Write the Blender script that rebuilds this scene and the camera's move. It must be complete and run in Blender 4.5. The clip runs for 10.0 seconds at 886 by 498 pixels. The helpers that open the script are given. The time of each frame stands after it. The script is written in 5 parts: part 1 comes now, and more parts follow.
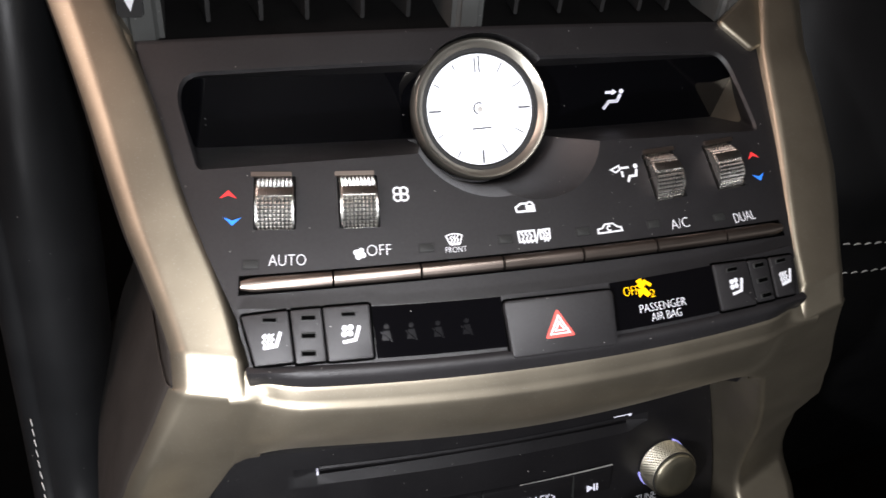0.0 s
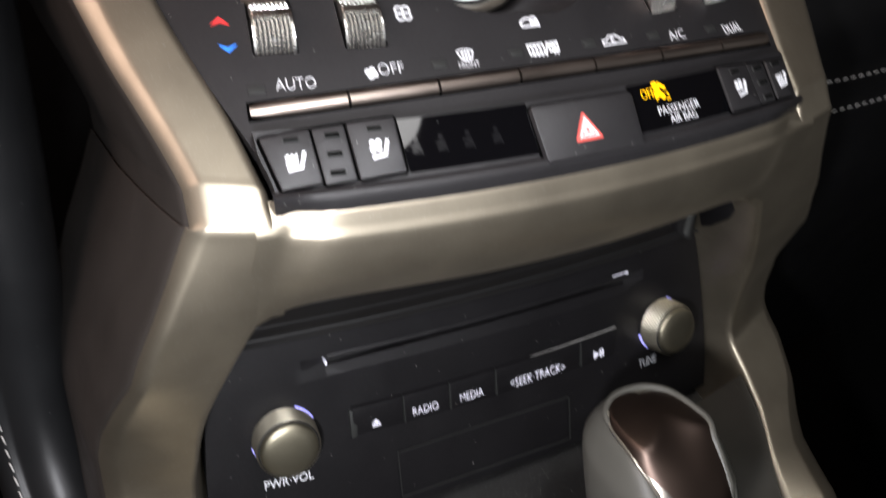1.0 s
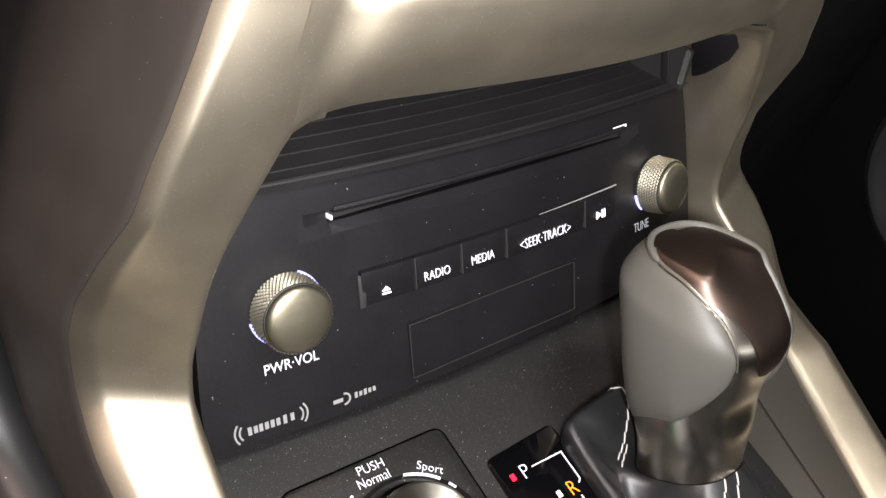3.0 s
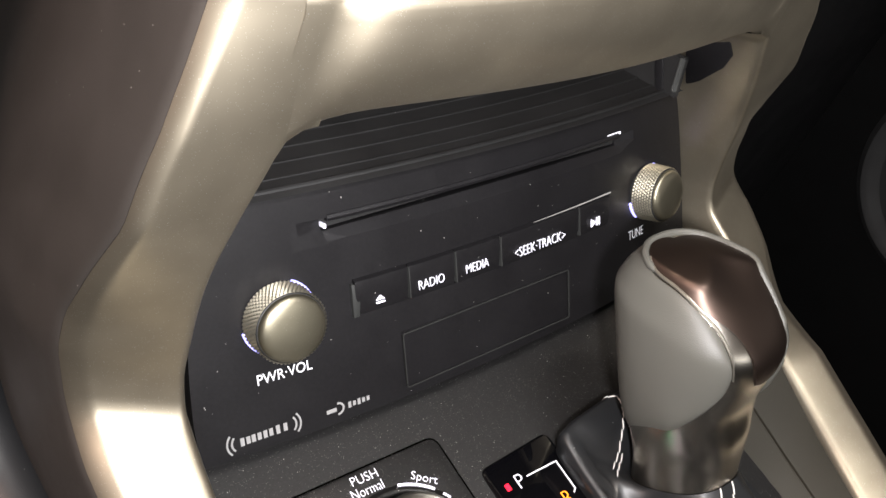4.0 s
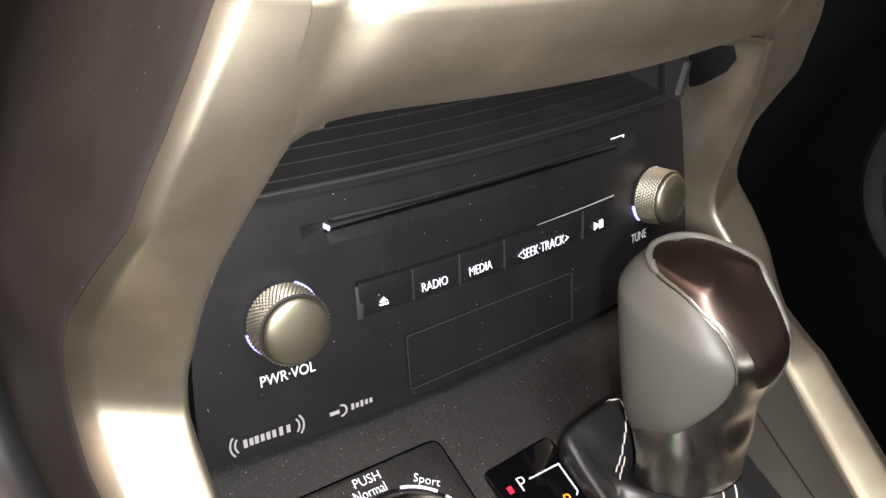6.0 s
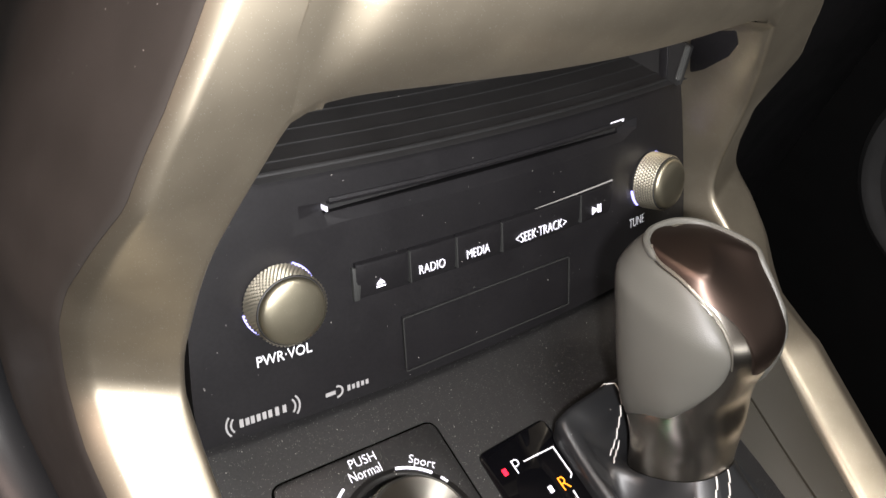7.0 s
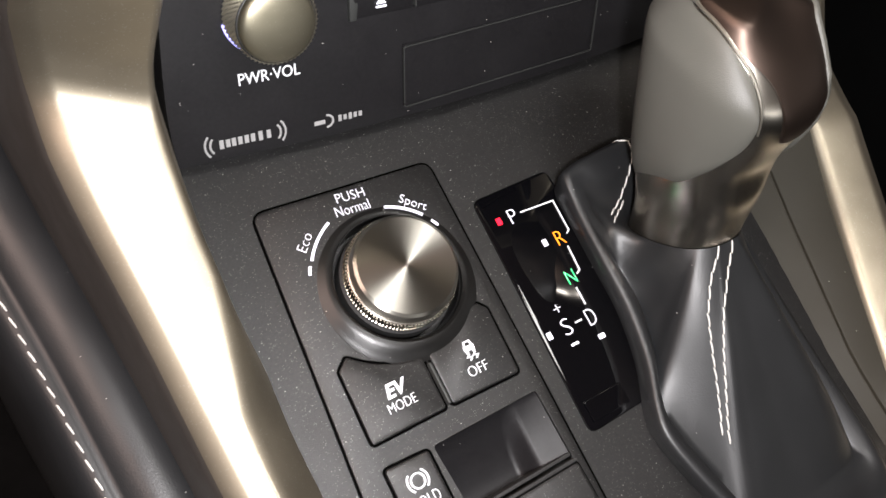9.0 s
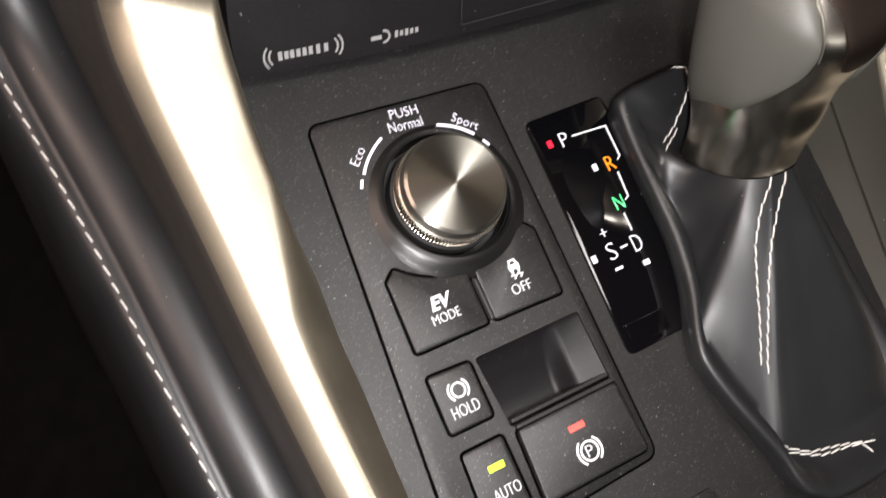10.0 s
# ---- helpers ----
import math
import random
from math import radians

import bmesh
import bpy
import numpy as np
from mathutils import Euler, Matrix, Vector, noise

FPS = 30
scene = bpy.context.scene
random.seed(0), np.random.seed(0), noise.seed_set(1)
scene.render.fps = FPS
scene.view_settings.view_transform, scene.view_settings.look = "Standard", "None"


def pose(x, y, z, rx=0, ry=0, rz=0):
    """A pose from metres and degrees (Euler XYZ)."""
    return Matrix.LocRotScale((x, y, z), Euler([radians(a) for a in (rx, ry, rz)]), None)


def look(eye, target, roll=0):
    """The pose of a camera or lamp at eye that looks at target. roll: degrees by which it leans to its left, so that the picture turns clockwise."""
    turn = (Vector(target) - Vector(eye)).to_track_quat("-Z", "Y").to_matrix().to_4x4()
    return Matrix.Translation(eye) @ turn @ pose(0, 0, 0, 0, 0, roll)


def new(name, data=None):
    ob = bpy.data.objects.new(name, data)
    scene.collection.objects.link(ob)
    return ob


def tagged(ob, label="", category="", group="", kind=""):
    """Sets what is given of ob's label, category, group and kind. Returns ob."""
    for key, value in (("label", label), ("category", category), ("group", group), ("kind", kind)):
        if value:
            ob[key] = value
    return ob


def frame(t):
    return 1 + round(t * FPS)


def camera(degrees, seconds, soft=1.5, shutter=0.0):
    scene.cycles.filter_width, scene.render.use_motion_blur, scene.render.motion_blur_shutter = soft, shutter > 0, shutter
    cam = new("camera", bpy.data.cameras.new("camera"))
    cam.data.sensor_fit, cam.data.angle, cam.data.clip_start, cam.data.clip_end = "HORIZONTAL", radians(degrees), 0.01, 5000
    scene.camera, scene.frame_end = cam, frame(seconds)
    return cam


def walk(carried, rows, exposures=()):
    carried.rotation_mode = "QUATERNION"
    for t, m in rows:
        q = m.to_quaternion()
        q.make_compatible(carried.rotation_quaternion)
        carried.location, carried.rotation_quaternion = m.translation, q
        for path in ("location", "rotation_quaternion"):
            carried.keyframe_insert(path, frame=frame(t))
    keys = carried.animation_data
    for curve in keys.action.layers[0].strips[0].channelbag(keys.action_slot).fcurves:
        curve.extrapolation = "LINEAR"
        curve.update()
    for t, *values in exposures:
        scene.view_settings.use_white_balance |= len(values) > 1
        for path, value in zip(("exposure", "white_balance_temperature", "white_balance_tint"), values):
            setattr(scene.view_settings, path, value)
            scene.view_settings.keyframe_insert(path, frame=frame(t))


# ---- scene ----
cam = camera(56.7, 10.0, shutter=0.5)
PATH = [
    (0, (-0.0976, -0.2155, 0.9761), (0.0043, 0.0900, 0.7389), 5.38),
    (0.5, (-0.1183, -0.2142, 0.9556), (-0.0070, 0.0943, 0.7266), 3.45),
    (0.7, (-0.1291, -0.2189, 0.9359), (-0.0025, 0.0859, 0.7099), 3.19),
    (1, (-0.1439, -0.2224, 0.9125), (0.0135, 0.0683, 0.6874), 3.93),
    (1.2, (-0.1555, -0.2265, 0.8975), (0.0148, 0.0556, 0.6708), 4.22),
    (1.3, (-0.1703, -0.2247, 0.8850), (0.0105, 0.0522, 0.6601), 5.03),
    (1.5, (-0.1859, -0.2169, 0.8706), (0.0046, 0.0512, 0.6430), 6.05),
    (2, (-0.1938, -0.2037, 0.8539), (0.0110, 0.0506, 0.6229), 7.28),
    (2.5, (-0.1914, -0.1927, 0.8447), (0.0235, 0.0556, 0.6164), 7.72),
    (4, (-0.1889, -0.1860, 0.8439), (0.0352, 0.0588, 0.6206), 8.39),
    (4.5, (-0.1888, -0.1861, 0.8446), (0.0350, 0.0596, 0.6220), 8.36),
    (5, (-0.1890, -0.1866, 0.8454), (0.0344, 0.0595, 0.6229), 8.35),
    (5.5, (-0.1895, -0.1863, 0.8443), (0.0339, 0.0600, 0.6220), 8.37),
    (7, (-0.1895, -0.1853, 0.8438), (0.0332, 0.0552, 0.6145), 9.50),
    (7.2, (-0.1878, -0.1855, 0.8438), (0.0292, 0.0490, 0.6032), 10.22),
    (7.5, (-0.1835, -0.1840, 0.8376), (0.0163, 0.0219, 0.5589), 13.02),
    (7.7, (-0.1790, -0.1779, 0.8303), (0.0120, 0.0043, 0.5298), 15.95),
    (8, (-0.1736, -0.1737, 0.8264), (0.0129, -0.0074, 0.5141), 17.68),
    (8.5, (-0.1717, -0.1766, 0.8255), (0.0126, -0.0104, 0.5118), 17.58),
    (9, (-0.1743, -0.1797, 0.8263), (0.0047, -0.0105, 0.5110), 17.34),
    (9.5, (-0.1773, -0.1832, 0.8289), (-0.0108, -0.0158, 0.5061), 17.02),
    (9.7, (-0.1786, -0.1834, 0.8282), (-0.0180, -0.0213, 0.4996), 17.38),
    (10, (-0.1774, -0.1860, 0.8277), (-0.0304, -0.0290, 0.4905), 16.96),
]
walk(cam, [(t, look(eye, target, roll)) for t, eye, target, roll in PATH],
     [(0, -0.75, 6150, 10), (0.7, -0.75, 6150, 10), (1.0, -0.76, 6120, 10), (1.3, -0.3, 6150, 10), (1.6, -0.03, 6180, 10), (2.0, 0.20, 6300, 10), (2.6, 0.28, 6380, 10), (7.0, 0.30, 6380, 10),
      (7.5, 0.52, 6300, 10), (8.0, 0.46, 6280, 10), (8.5, 0.30, 6300, 10), (9.0, 0.13, 6350, 10), (9.5, -0.03, 6400, 10), (10, -0.07, 6450, 10)])

# ---- light ----
world = bpy.data.worlds.new("world")
scene.world = world
world.use_nodes = True
world.node_tree.nodes["Background"].inputs[0].default_value = (0.9, 0.95, 1.0, 1)
world.node_tree.nodes["Background"].inputs[1].default_value = 0.035


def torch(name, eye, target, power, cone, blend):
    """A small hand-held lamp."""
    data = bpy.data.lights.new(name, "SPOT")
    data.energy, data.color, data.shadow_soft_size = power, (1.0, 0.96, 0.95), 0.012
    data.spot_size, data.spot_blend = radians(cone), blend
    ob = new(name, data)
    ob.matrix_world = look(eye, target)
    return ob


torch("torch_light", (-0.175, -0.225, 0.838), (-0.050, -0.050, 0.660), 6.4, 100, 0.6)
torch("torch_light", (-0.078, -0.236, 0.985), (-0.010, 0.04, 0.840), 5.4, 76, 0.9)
# two weak fill lamps added under the roof; no lit lamp is known there
for sx in (-1, 1):
    data = bpy.data.lights.new("roof_fill_light", "AREA")
    data.shape, data.size, data.energy, data.color = "DISK", 0.11, 0.16, (1.0, 0.95, 0.89)
    data.spread = radians(80)
    new("roof_fill_light", data).matrix_world = look((0.055 * sx, -0.26, 1.262), (0.02 * sx, -0.12, 0.6))

# added fill lamps without a known source: warm from the upper front on the driver's side, weaker from the passenger
# side and the rear
for eye, power, tint, wide, high in (((-0.40, 0.20, 1.18), 6.3, (1.0, 0.73, 0.62), 0.9, 0.28), ((0.74, -0.60, 0.98), 0.25, (1.0, 0.93, 0.86), 0.7, 0.3), ((0.0, -1.86, 0.98), 2.6, (1.0, 0.97, 0.93), 1.0, 0.34)):
    data = bpy.data.lights.new("area_fill_light", "AREA")
    data.shape, data.size, data.size_y, data.energy, data.color = "RECTANGLE", wide, high, power, tint
    new("area_fill_light", data).matrix_world = look(eye, (-0.02, 0.0, 0.80))

# ---- materials ----


def material(name, colour, rough=0.5, metal=0.0, grain=0.0, grain_size=900.0, bump=0.0, bump_size=2500.0, dust=0.0, coat=0.0,
             stain=0.0, spec=0.5, vary=0.12, flake=0.0):
    """A painted, moulded or metal surface: grain and stains in the colour and gloss, fine relief, specks of dust."""
    m = bpy.data.materials.new(name)
    m.use_nodes = True
    nt = m.node_tree
    n, l = nt.nodes, nt.links
    b = n["Principled BSDF"]
    b.inputs["Roughness"].default_value, b.inputs["Metallic"].default_value = rough, metal
    b.inputs["Coat Weight"].default_value, b.inputs["Coat Roughness"].default_value = coat, 0.05
    b.inputs["Specular IOR Level"].default_value = spec
    co = n.new("ShaderNodeTexCoord").outputs["Object"]

    def tex(scale, detail=3.0):
        t = n.new("ShaderNodeTexNoise")
        t.inputs["Scale"].default_value, t.inputs["Detail"].default_value = scale, detail
        l.new(co, t.inputs["Vector"])
        return t.outputs["Fac"]

    def ramp(src, a, z, lo, hi):
        r = n.new("ShaderNodeMapRange")
        for i, v in enumerate((a, z, lo, hi), 1):
            r.inputs[i].default_value = v
        l.new(src, r.inputs[0])
        return r.outputs[0]

    def mix(fac, a, z):
        x = n.new("ShaderNodeMix")
        x.data_type = "RGBA"
        for i, v in ((0, fac), (6, a), (7, z)):
            if hasattr(v, "links"):
                l.new(v, x.inputs[i])
            else:
                x.inputs[i].default_value = v
        return x.outputs[2]

    dark = tuple(c * 0.72 for c in colour) + (1,)
    light = tuple(min(1, c * 1.22) for c in colour) + (1,)
    col = mix(ramp(tex(38.0), 0.35, 0.65, 0.5 - 0.5 * stain, 0.5 + 0.5 * stain), dark, light)
    if grain:
        g = ramp(tex(grain_size, 2.0), 0.3, 0.7, 0.0, grain)
        col = mix(g, col, tuple(min(1, c * 2.2 + 0.012) for c in colour) + (1,))
    if flake:
        v = n.new("ShaderNodeTexVoronoi")
        v.inputs["Scale"].default_value = 1400.0
        l.new(co, v.inputs["Vector"])
        f = ramp(v.outputs["Distance"], 0.14, 0.07, 0.0, flake)
        col = mix(f, col, (0.80, 0.77, 0.70, 1) if metal else (0.45, 0.43, 0.41, 1))
    if dust:
        v = n.new("ShaderNodeTexVoronoi")
        v.inputs["Scale"].default_value = 520.0
        l.new(co, v.inputs["Vector"])
        near = ramp(v.outputs["Distance"], 0.095, 0.06, 0.0, 1.0)
        sep = n.new("ShaderNodeSeparateColor")
        l.new(v.outputs["Color"], sep.inputs[0])
        some = ramp(sep.outputs[0], 1.0 - 0.22 * dust, 1.0 - 0.2 * dust, 0.0, 0.8)
        mul = n.new("ShaderNodeMath")
        mul.operation = "MULTIPLY"
        l.new(near, mul.inputs[0])
        l.new(some, mul.inputs[1])
        col = mix(mul.outputs[0], col, (0.6, 0.58, 0.55, 1))
    l.new(col, b.inputs["Base Color"])
    l.new(ramp(tex(55.0), 0.3, 0.7, rough * (1 - vary), min(1, rough * (1 + vary))), b.inputs["Roughness"])
    if bump:
        bp = n.new("ShaderNodeBump")
        bp.inputs["Strength"].default_value, bp.inputs["Distance"].default_value = bump, 0.0004
        l.new(tex(bump_size, 4.0), bp.inputs["Height"])
        l.new(bp.outputs[0], b.inputs["Normal"])
    return m


def glow(name, colour, strength):
    m = bpy.data.materials.new(name)
    m.use_nodes = True
    b = m.node_tree.nodes["Principled BSDF"]
    b.inputs["Base Color"].default_value = (*colour, 1)
    b.inputs["Roughness"].default_value = 0.05
    b.inputs["Emission Color"].default_value = (*colour, 1)
    b.inputs["Emission Strength"].default_value = strength
    return m


SATIN = material("satin_bronze", (0.400, 0.357, 0.278), 0.36, 1.0, stain=0.4, bump=0.10, bump_size=3000, flake=0.75, dust=0.9, vary=0.06)
# the paint's flakes scatter more widely than its smooth top
nt = SATIN.node_tree
wide = nt.nodes.new("ShaderNodeBsdfPrincipled")
top = nt.nodes["Principled BSDF"]
wide.inputs["Metallic"].default_value, wide.inputs["Roughness"].default_value = 1.0, 0.60
both = nt.nodes.new("ShaderNodeMixShader")
both.inputs[0].default_value = 0.44
nt.links.new(top.inputs["Base Color"].links[0].from_socket, wide.inputs["Base Color"])
nt.links.new(top.outputs[0], both.inputs[1])
nt.links.new(wide.outputs[0], both.inputs[2])
nt.links.new(both.outputs[0], nt.nodes["Material Output"].inputs["Surface"])
PANEL = material("black_panel", (0.0135, 0.0128, 0.0138), 0.42, 0.0, spec=0.5, grain=0.15, stain=0.3, bump=0.25, bump_size=4500, dust=0.5)
RADIO = material("radio_black", (0.0064, 0.0060, 0.0068), 0.44, 0.0, spec=0.32, grain=0.15, stain=0.3, bump=0.2, bump_size=5000, dust=0.5)
PLATE = material("console_grey", (0.0038, 0.0037, 0.0036), 0.385, grain=0.5, grain_size=1500.0, stain=0.35, bump=0.4, bump_size=4200, dust=1.5, flake=0.8, spec=0.55)
GLOSS = material("gloss_black", (0.002, 0.002, 0.0026), 0.035, dust=0.1, spec=0.45)
RING = material("ring_black", (0.0056, 0.0054, 0.0052), 0.33, stain=0.2, bump=0.1, bump_size=5000, dust=0.4, spec=0.45)
JOINT = material("dark_joint", (0.0015, 0.0015, 0.0015), 0.9, spec=0.0)
RUBBER = material("dark_rubber", (0.012, 0.012, 0.012), 0.7, stain=0.3, bump=0.3)
LEATHER = material("black_leather", (0.0125, 0.0132, 0.0142), 0.40, stain=0.3, bump=0.14, bump_size=1700, dust=0.1, spec=0.5)
GREYSKIN = material("grey_leather", (0.091, 0.090, 0.079), 0.45, stain=0.15, bump=0.2, bump_size=2600)
BARS = material("copper_metal", (0.38, 0.32, 0.28), 0.33, 1.0, stain=0.1)
KNURL = material("knurled_metal", (0.74, 0.69, 0.56), 0.36, 1.0, stain=0.1)
WHEEL = material("bright_nickel", (0.66, 0.65, 0.62), 0.27, 1.0, stain=0.15)
CHROME = material("satin_nickel", (0.54, 0.51, 0.44), 0.33, 0.92, stain=0.15, bump=0.05, bump_size=6000)
CAP = material("worn_nickel", (0.31, 0.285, 0.21), 0.38, 0.95, stain=0.3, bump=0.12, bump_size=5000, flake=0.4, dust=0.3)
BRONZE = material("dark_bronze", (0.098, 0.072, 0.060), 0.44, 1.0, stain=0.1, vary=0.03)
NICKEL = material("lever_nickel", (0.47, 0.435, 0.38), 0.27, 1.0, stain=0.0, vary=0.0)
STITCH = material("white_thread", (0.72, 0.71, 0.68), 0.75, stain=0.2, bump=0.5, bump_size=6000)
PRINT = material("white_print", (0.3, 0.3, 0.3), 0.55)
DARKPLASTIC = material("dark_plastic", (0.018, 0.018, 0.018), 0.55, stain=0.4, bump=0.3, dust=0.2)
# darker stand-in for the satin bronze: the slope's shade is in this colour
SHADED_SLOPE = material("shaded_bronze", (0.030, 0.027, 0.020), 0.5, 0.0, spec=0.25, stain=0.2, bump=0.1, bump_size=5000, dust=0.2)
SILL = material("brown_black_plastic", (0.033, 0.0293, 0.0262), 0.45, stain=0.2, bump=0.2, bump_size=4500, dust=0.4)
# near-black so the vent's inside stays dark: its deep shade is in the colour
VENT_SHADE = material("vent_shade_black", (0.002, 0.002, 0.002), 0.8, spec=0.2)
DASHSKIN = material("dash_leather", (0.008, 0.008, 0.0085), 0.5, stain=0.3, bump=0.25, bump_size=1900, spec=0.2)
FOOTWELL = material("footwell_black", (0.0022, 0.0022, 0.0022), 0.7, spec=0.12, stain=0.3, bump=0.3)
CARPET = material("carpet", (0.0045, 0.0045, 0.0045), 0.9, spec=0.1, stain=0.4, bump=0.8, bump_size=900)

# ---- helpers of this scene ----


def mesh_of(bm, name, mat, smooth=True, angle=35):
    me = bpy.data.meshes.new(name)
    bmesh.ops.recalc_face_normals(bm, faces=bm.faces)
    bm.to_mesh(me)
    bm.free()
    me.materials.append(mat)
    if smooth:
        me.shade_smooth()
        me.set_sharp_from_angle(angle=radians(angle))
    return me


def thing(name, bm, mat, label, category, group="", kind="", smooth=True, angle=35):
    return tagged(new(name, mesh_of(bm, name, mat, smooth, angle)), label, category, group, kind)


def part(name, bm, mat, parent, label="", smooth=True, angle=35):
    ob = new(name, mesh_of(bm, name, mat, smooth, angle))
    ob.parent = parent
    if label:
        ob["label"] = label
    return ob


def empty(name, label, category, group="", kind=""):
    ob = new(name)
    ob.empty_display_size = 0.01
    return tagged(ob, label, category, group, kind)


def join(*bms):
    out = bmesh.new()
    for b in bms:
        me = bpy.data.meshes.new("t")
        b.to_mesh(me)
        b.free()
        out.from_mesh(me)
        bpy.data.meshes.remove(me)
    return out


def moved(bm, m):
    bmesh.ops.transform(bm, matrix=m, verts=bm.verts)
    return bm


def curve_at(keys, s):
    """A smooth curve through keys (s, value...), read at s."""
    ks = [k[0] for k in keys]
    s = min(max(s, ks[0]), ks[-1])
    i = max(0, min(len(ks) - 2, next((j for j in range(len(ks) - 1) if ks[j + 1] >= s), len(ks) - 2)))
    a, b = np.array(keys[i][1:], float), np.array(keys[i + 1][1:], float)
    h = ks[i + 1] - ks[i]
    u = (s - ks[i]) / h

    def slope(j):
        if j <= 0 or j >= len(ks) - 1:
            j0, j1 = (0, 1) if j <= 0 else (len(ks) - 2, len(ks) - 1)
        else:
            j0, j1 = j - 1, j + 1
        return (np.array(keys[j1][1:], float) - np.array(keys[j0][1:], float)) / (ks[j1] - ks[j0])

    m0, m1 = slope(i) * h, slope(i + 1) * h
    return (2 * u**3 - 3 * u**2 + 1) * a + (u**3 - 2 * u**2 + u) * m0 + (3 * u**2 - 2 * u**3) * b + (u**3 - u**2) * m1


def loft(rows, closed=False, caps=False):
    """A skin over rows of points, all of one length."""
    bm = bmesh.new()
    vs = [[bm.verts.new(p) for p in r] for r in rows]
    k = len(rows[0])
    for a, b in zip(vs, vs[1:]):
        for i in range(k if closed else k - 1):
            j = (i + 1) % k
            bm.faces.new((a[i], a[j], b[j], b[i]))
    if caps and closed:
        bm.faces.new(vs[0])
        bm.faces.new(vs[-1])
    return bm


def rounded(w, h, r, n=5):
    """A rounded rectangle's outline about the origin."""
    r = min(r, w / 2 - 1e-5, h / 2 - 1e-5)
    out = []
    for cx, cy, a0 in ((w / 2 - r, h / 2 - r, 0), (-w / 2 + r, h / 2 - r, 90), (-w / 2 + r, -h / 2 + r, 180), (w / 2 - r, -h / 2 + r, 270)):
        for i in range(n + 1):
            a = radians(a0 + 90 * i / n)
            out.append((cx + r * math.cos(a), cy + r * math.sin(a)))
    return out


def corners(pts, r, n=4):
    """The outline of a polygon with its corners rounded by r (one radius, or one for each)."""
    out, k = [], len(pts)
    for i, p in enumerate(pts):
        p, a, b = Vector(p), Vector(pts[i - 1]), Vector(pts[(i + 1) % k])
        rr = r[i] if isinstance(r, (list, tuple)) else r
        u, v = (a - p).normalized(), (b - p).normalized()
        half = u.angle(v) / 2
        d = min(rr / max(math.tan(half), 0.05), 0.48 * (a - p).length, 0.48 * (b - p).length)
        p0, p1 = p + u * d, p + v * d
        for j in range(n + 1):
            t = j / n
            out.append(tuple(p0 * (1 - t) ** 2 + p * 2 * t * (1 - t) + p1 * t**2))
    return out


def slab(outline, z0, z1, bevel=0.0, dish=0.0):
    """A plate over an outline in its own plane, from z0 up to z1, its upper edge rounded."""
    c = Vector((sum(p[0] for p in outline) / len(outline), sum(p[1] for p in outline) / len(outline)))

    def ring(inset, z):
        out, k = [], len(outline)
        for i in range(k):
            p, a, b = Vector(outline[i]), Vector(outline[i - 1]), Vector(outline[(i + 1) % k])
            e1, e2 = (p - a), (b - p)
            n1, n2 = Vector((-e1.y, e1.x)), Vector((-e2.y, e2.x))
            nn = (n1.normalized() if n1.length else n1) + (n2.normalized() if n2.length else n2)
            nn = nn.normalized() if nn.length > 1e-9 else (c - p).normalized()
            q = p + nn * inset * turn
            out.append((q.x, q.y, z))
        return out

    area = sum(outline[i - 1][0] * outline[i][1] - outline[i][0] * outline[i - 1][1] for i in range(len(outline)))
    turn = 1 if area > 0 else -1
    rows = [ring(0, z0), ring(0, z1 - bevel)]
    if bevel:
        rows += [ring(bevel * 0.3, z1 - bevel * 0.3), ring(bevel, z1)]
    return loft(rows, closed=True, caps=True)


def lathe(profile, n=48):
    """A turned body about z from (radius, height) pairs."""
    rows = [[(r * math.cos(2 * math.pi * i / n), r * math.sin(2 * math.pi * i / n), z) for i in range(n)] for r, z in profile]
    return loft(rows, closed=True, caps=True)


def tube(points, r, n=8, closed=False):
    """A round rod along points."""
    ps = [Vector(p) for p in points]
    rows = []
    for i, p in enumerate(ps):
        d = (ps[min(i + 1, len(ps) - 1)] - ps[max(i - 1, 0)]).normalized()
        a = d.orthogonal().normalized() if not rows else (last - d * last.dot(d)).normalized()
        last = a
        b = d.cross(a)
        rr = r[i] if isinstance(r, (list, tuple)) else r
        rows.append([p + (a * math.cos(2 * math.pi * j / n) + b * math.sin(2 * math.pi * j / n)) * rr for j in range(n)])
    return loft(rows, closed=True, caps=True)


def cut(ob, *cutters):
    """Takes the cutters' volumes out of ob's mesh, for good."""
    for bm in cutters:
        me = bpy.data.meshes.new("cutter")
        bmesh.ops.recalc_face_normals(bm, faces=bm.faces)
        bm.to_mesh(me)
        bm.free()
        tool = new("cutter", me)
        mod = ob.modifiers.new("cut", "BOOLEAN")
        mod.operation, mod.object, mod.solver = "DIFFERENCE", tool, "EXACT"
        bpy.context.view_layer.update()
        done = bpy.data.meshes.new_from_object(ob.evaluated_get(bpy.context.evaluated_depsgraph_get()))
        ob.modifiers.clear()
        old = ob.data
        ob.data = done
        bpy.data.meshes.remove(old)
        bpy.data.objects.remove(tool)
        bpy.data.meshes.remove(me)
    for p in ob.data.polygons:
        p.use_smooth = True
    ob.data.set_sharp_from_angle(angle=radians(35))
    return ob


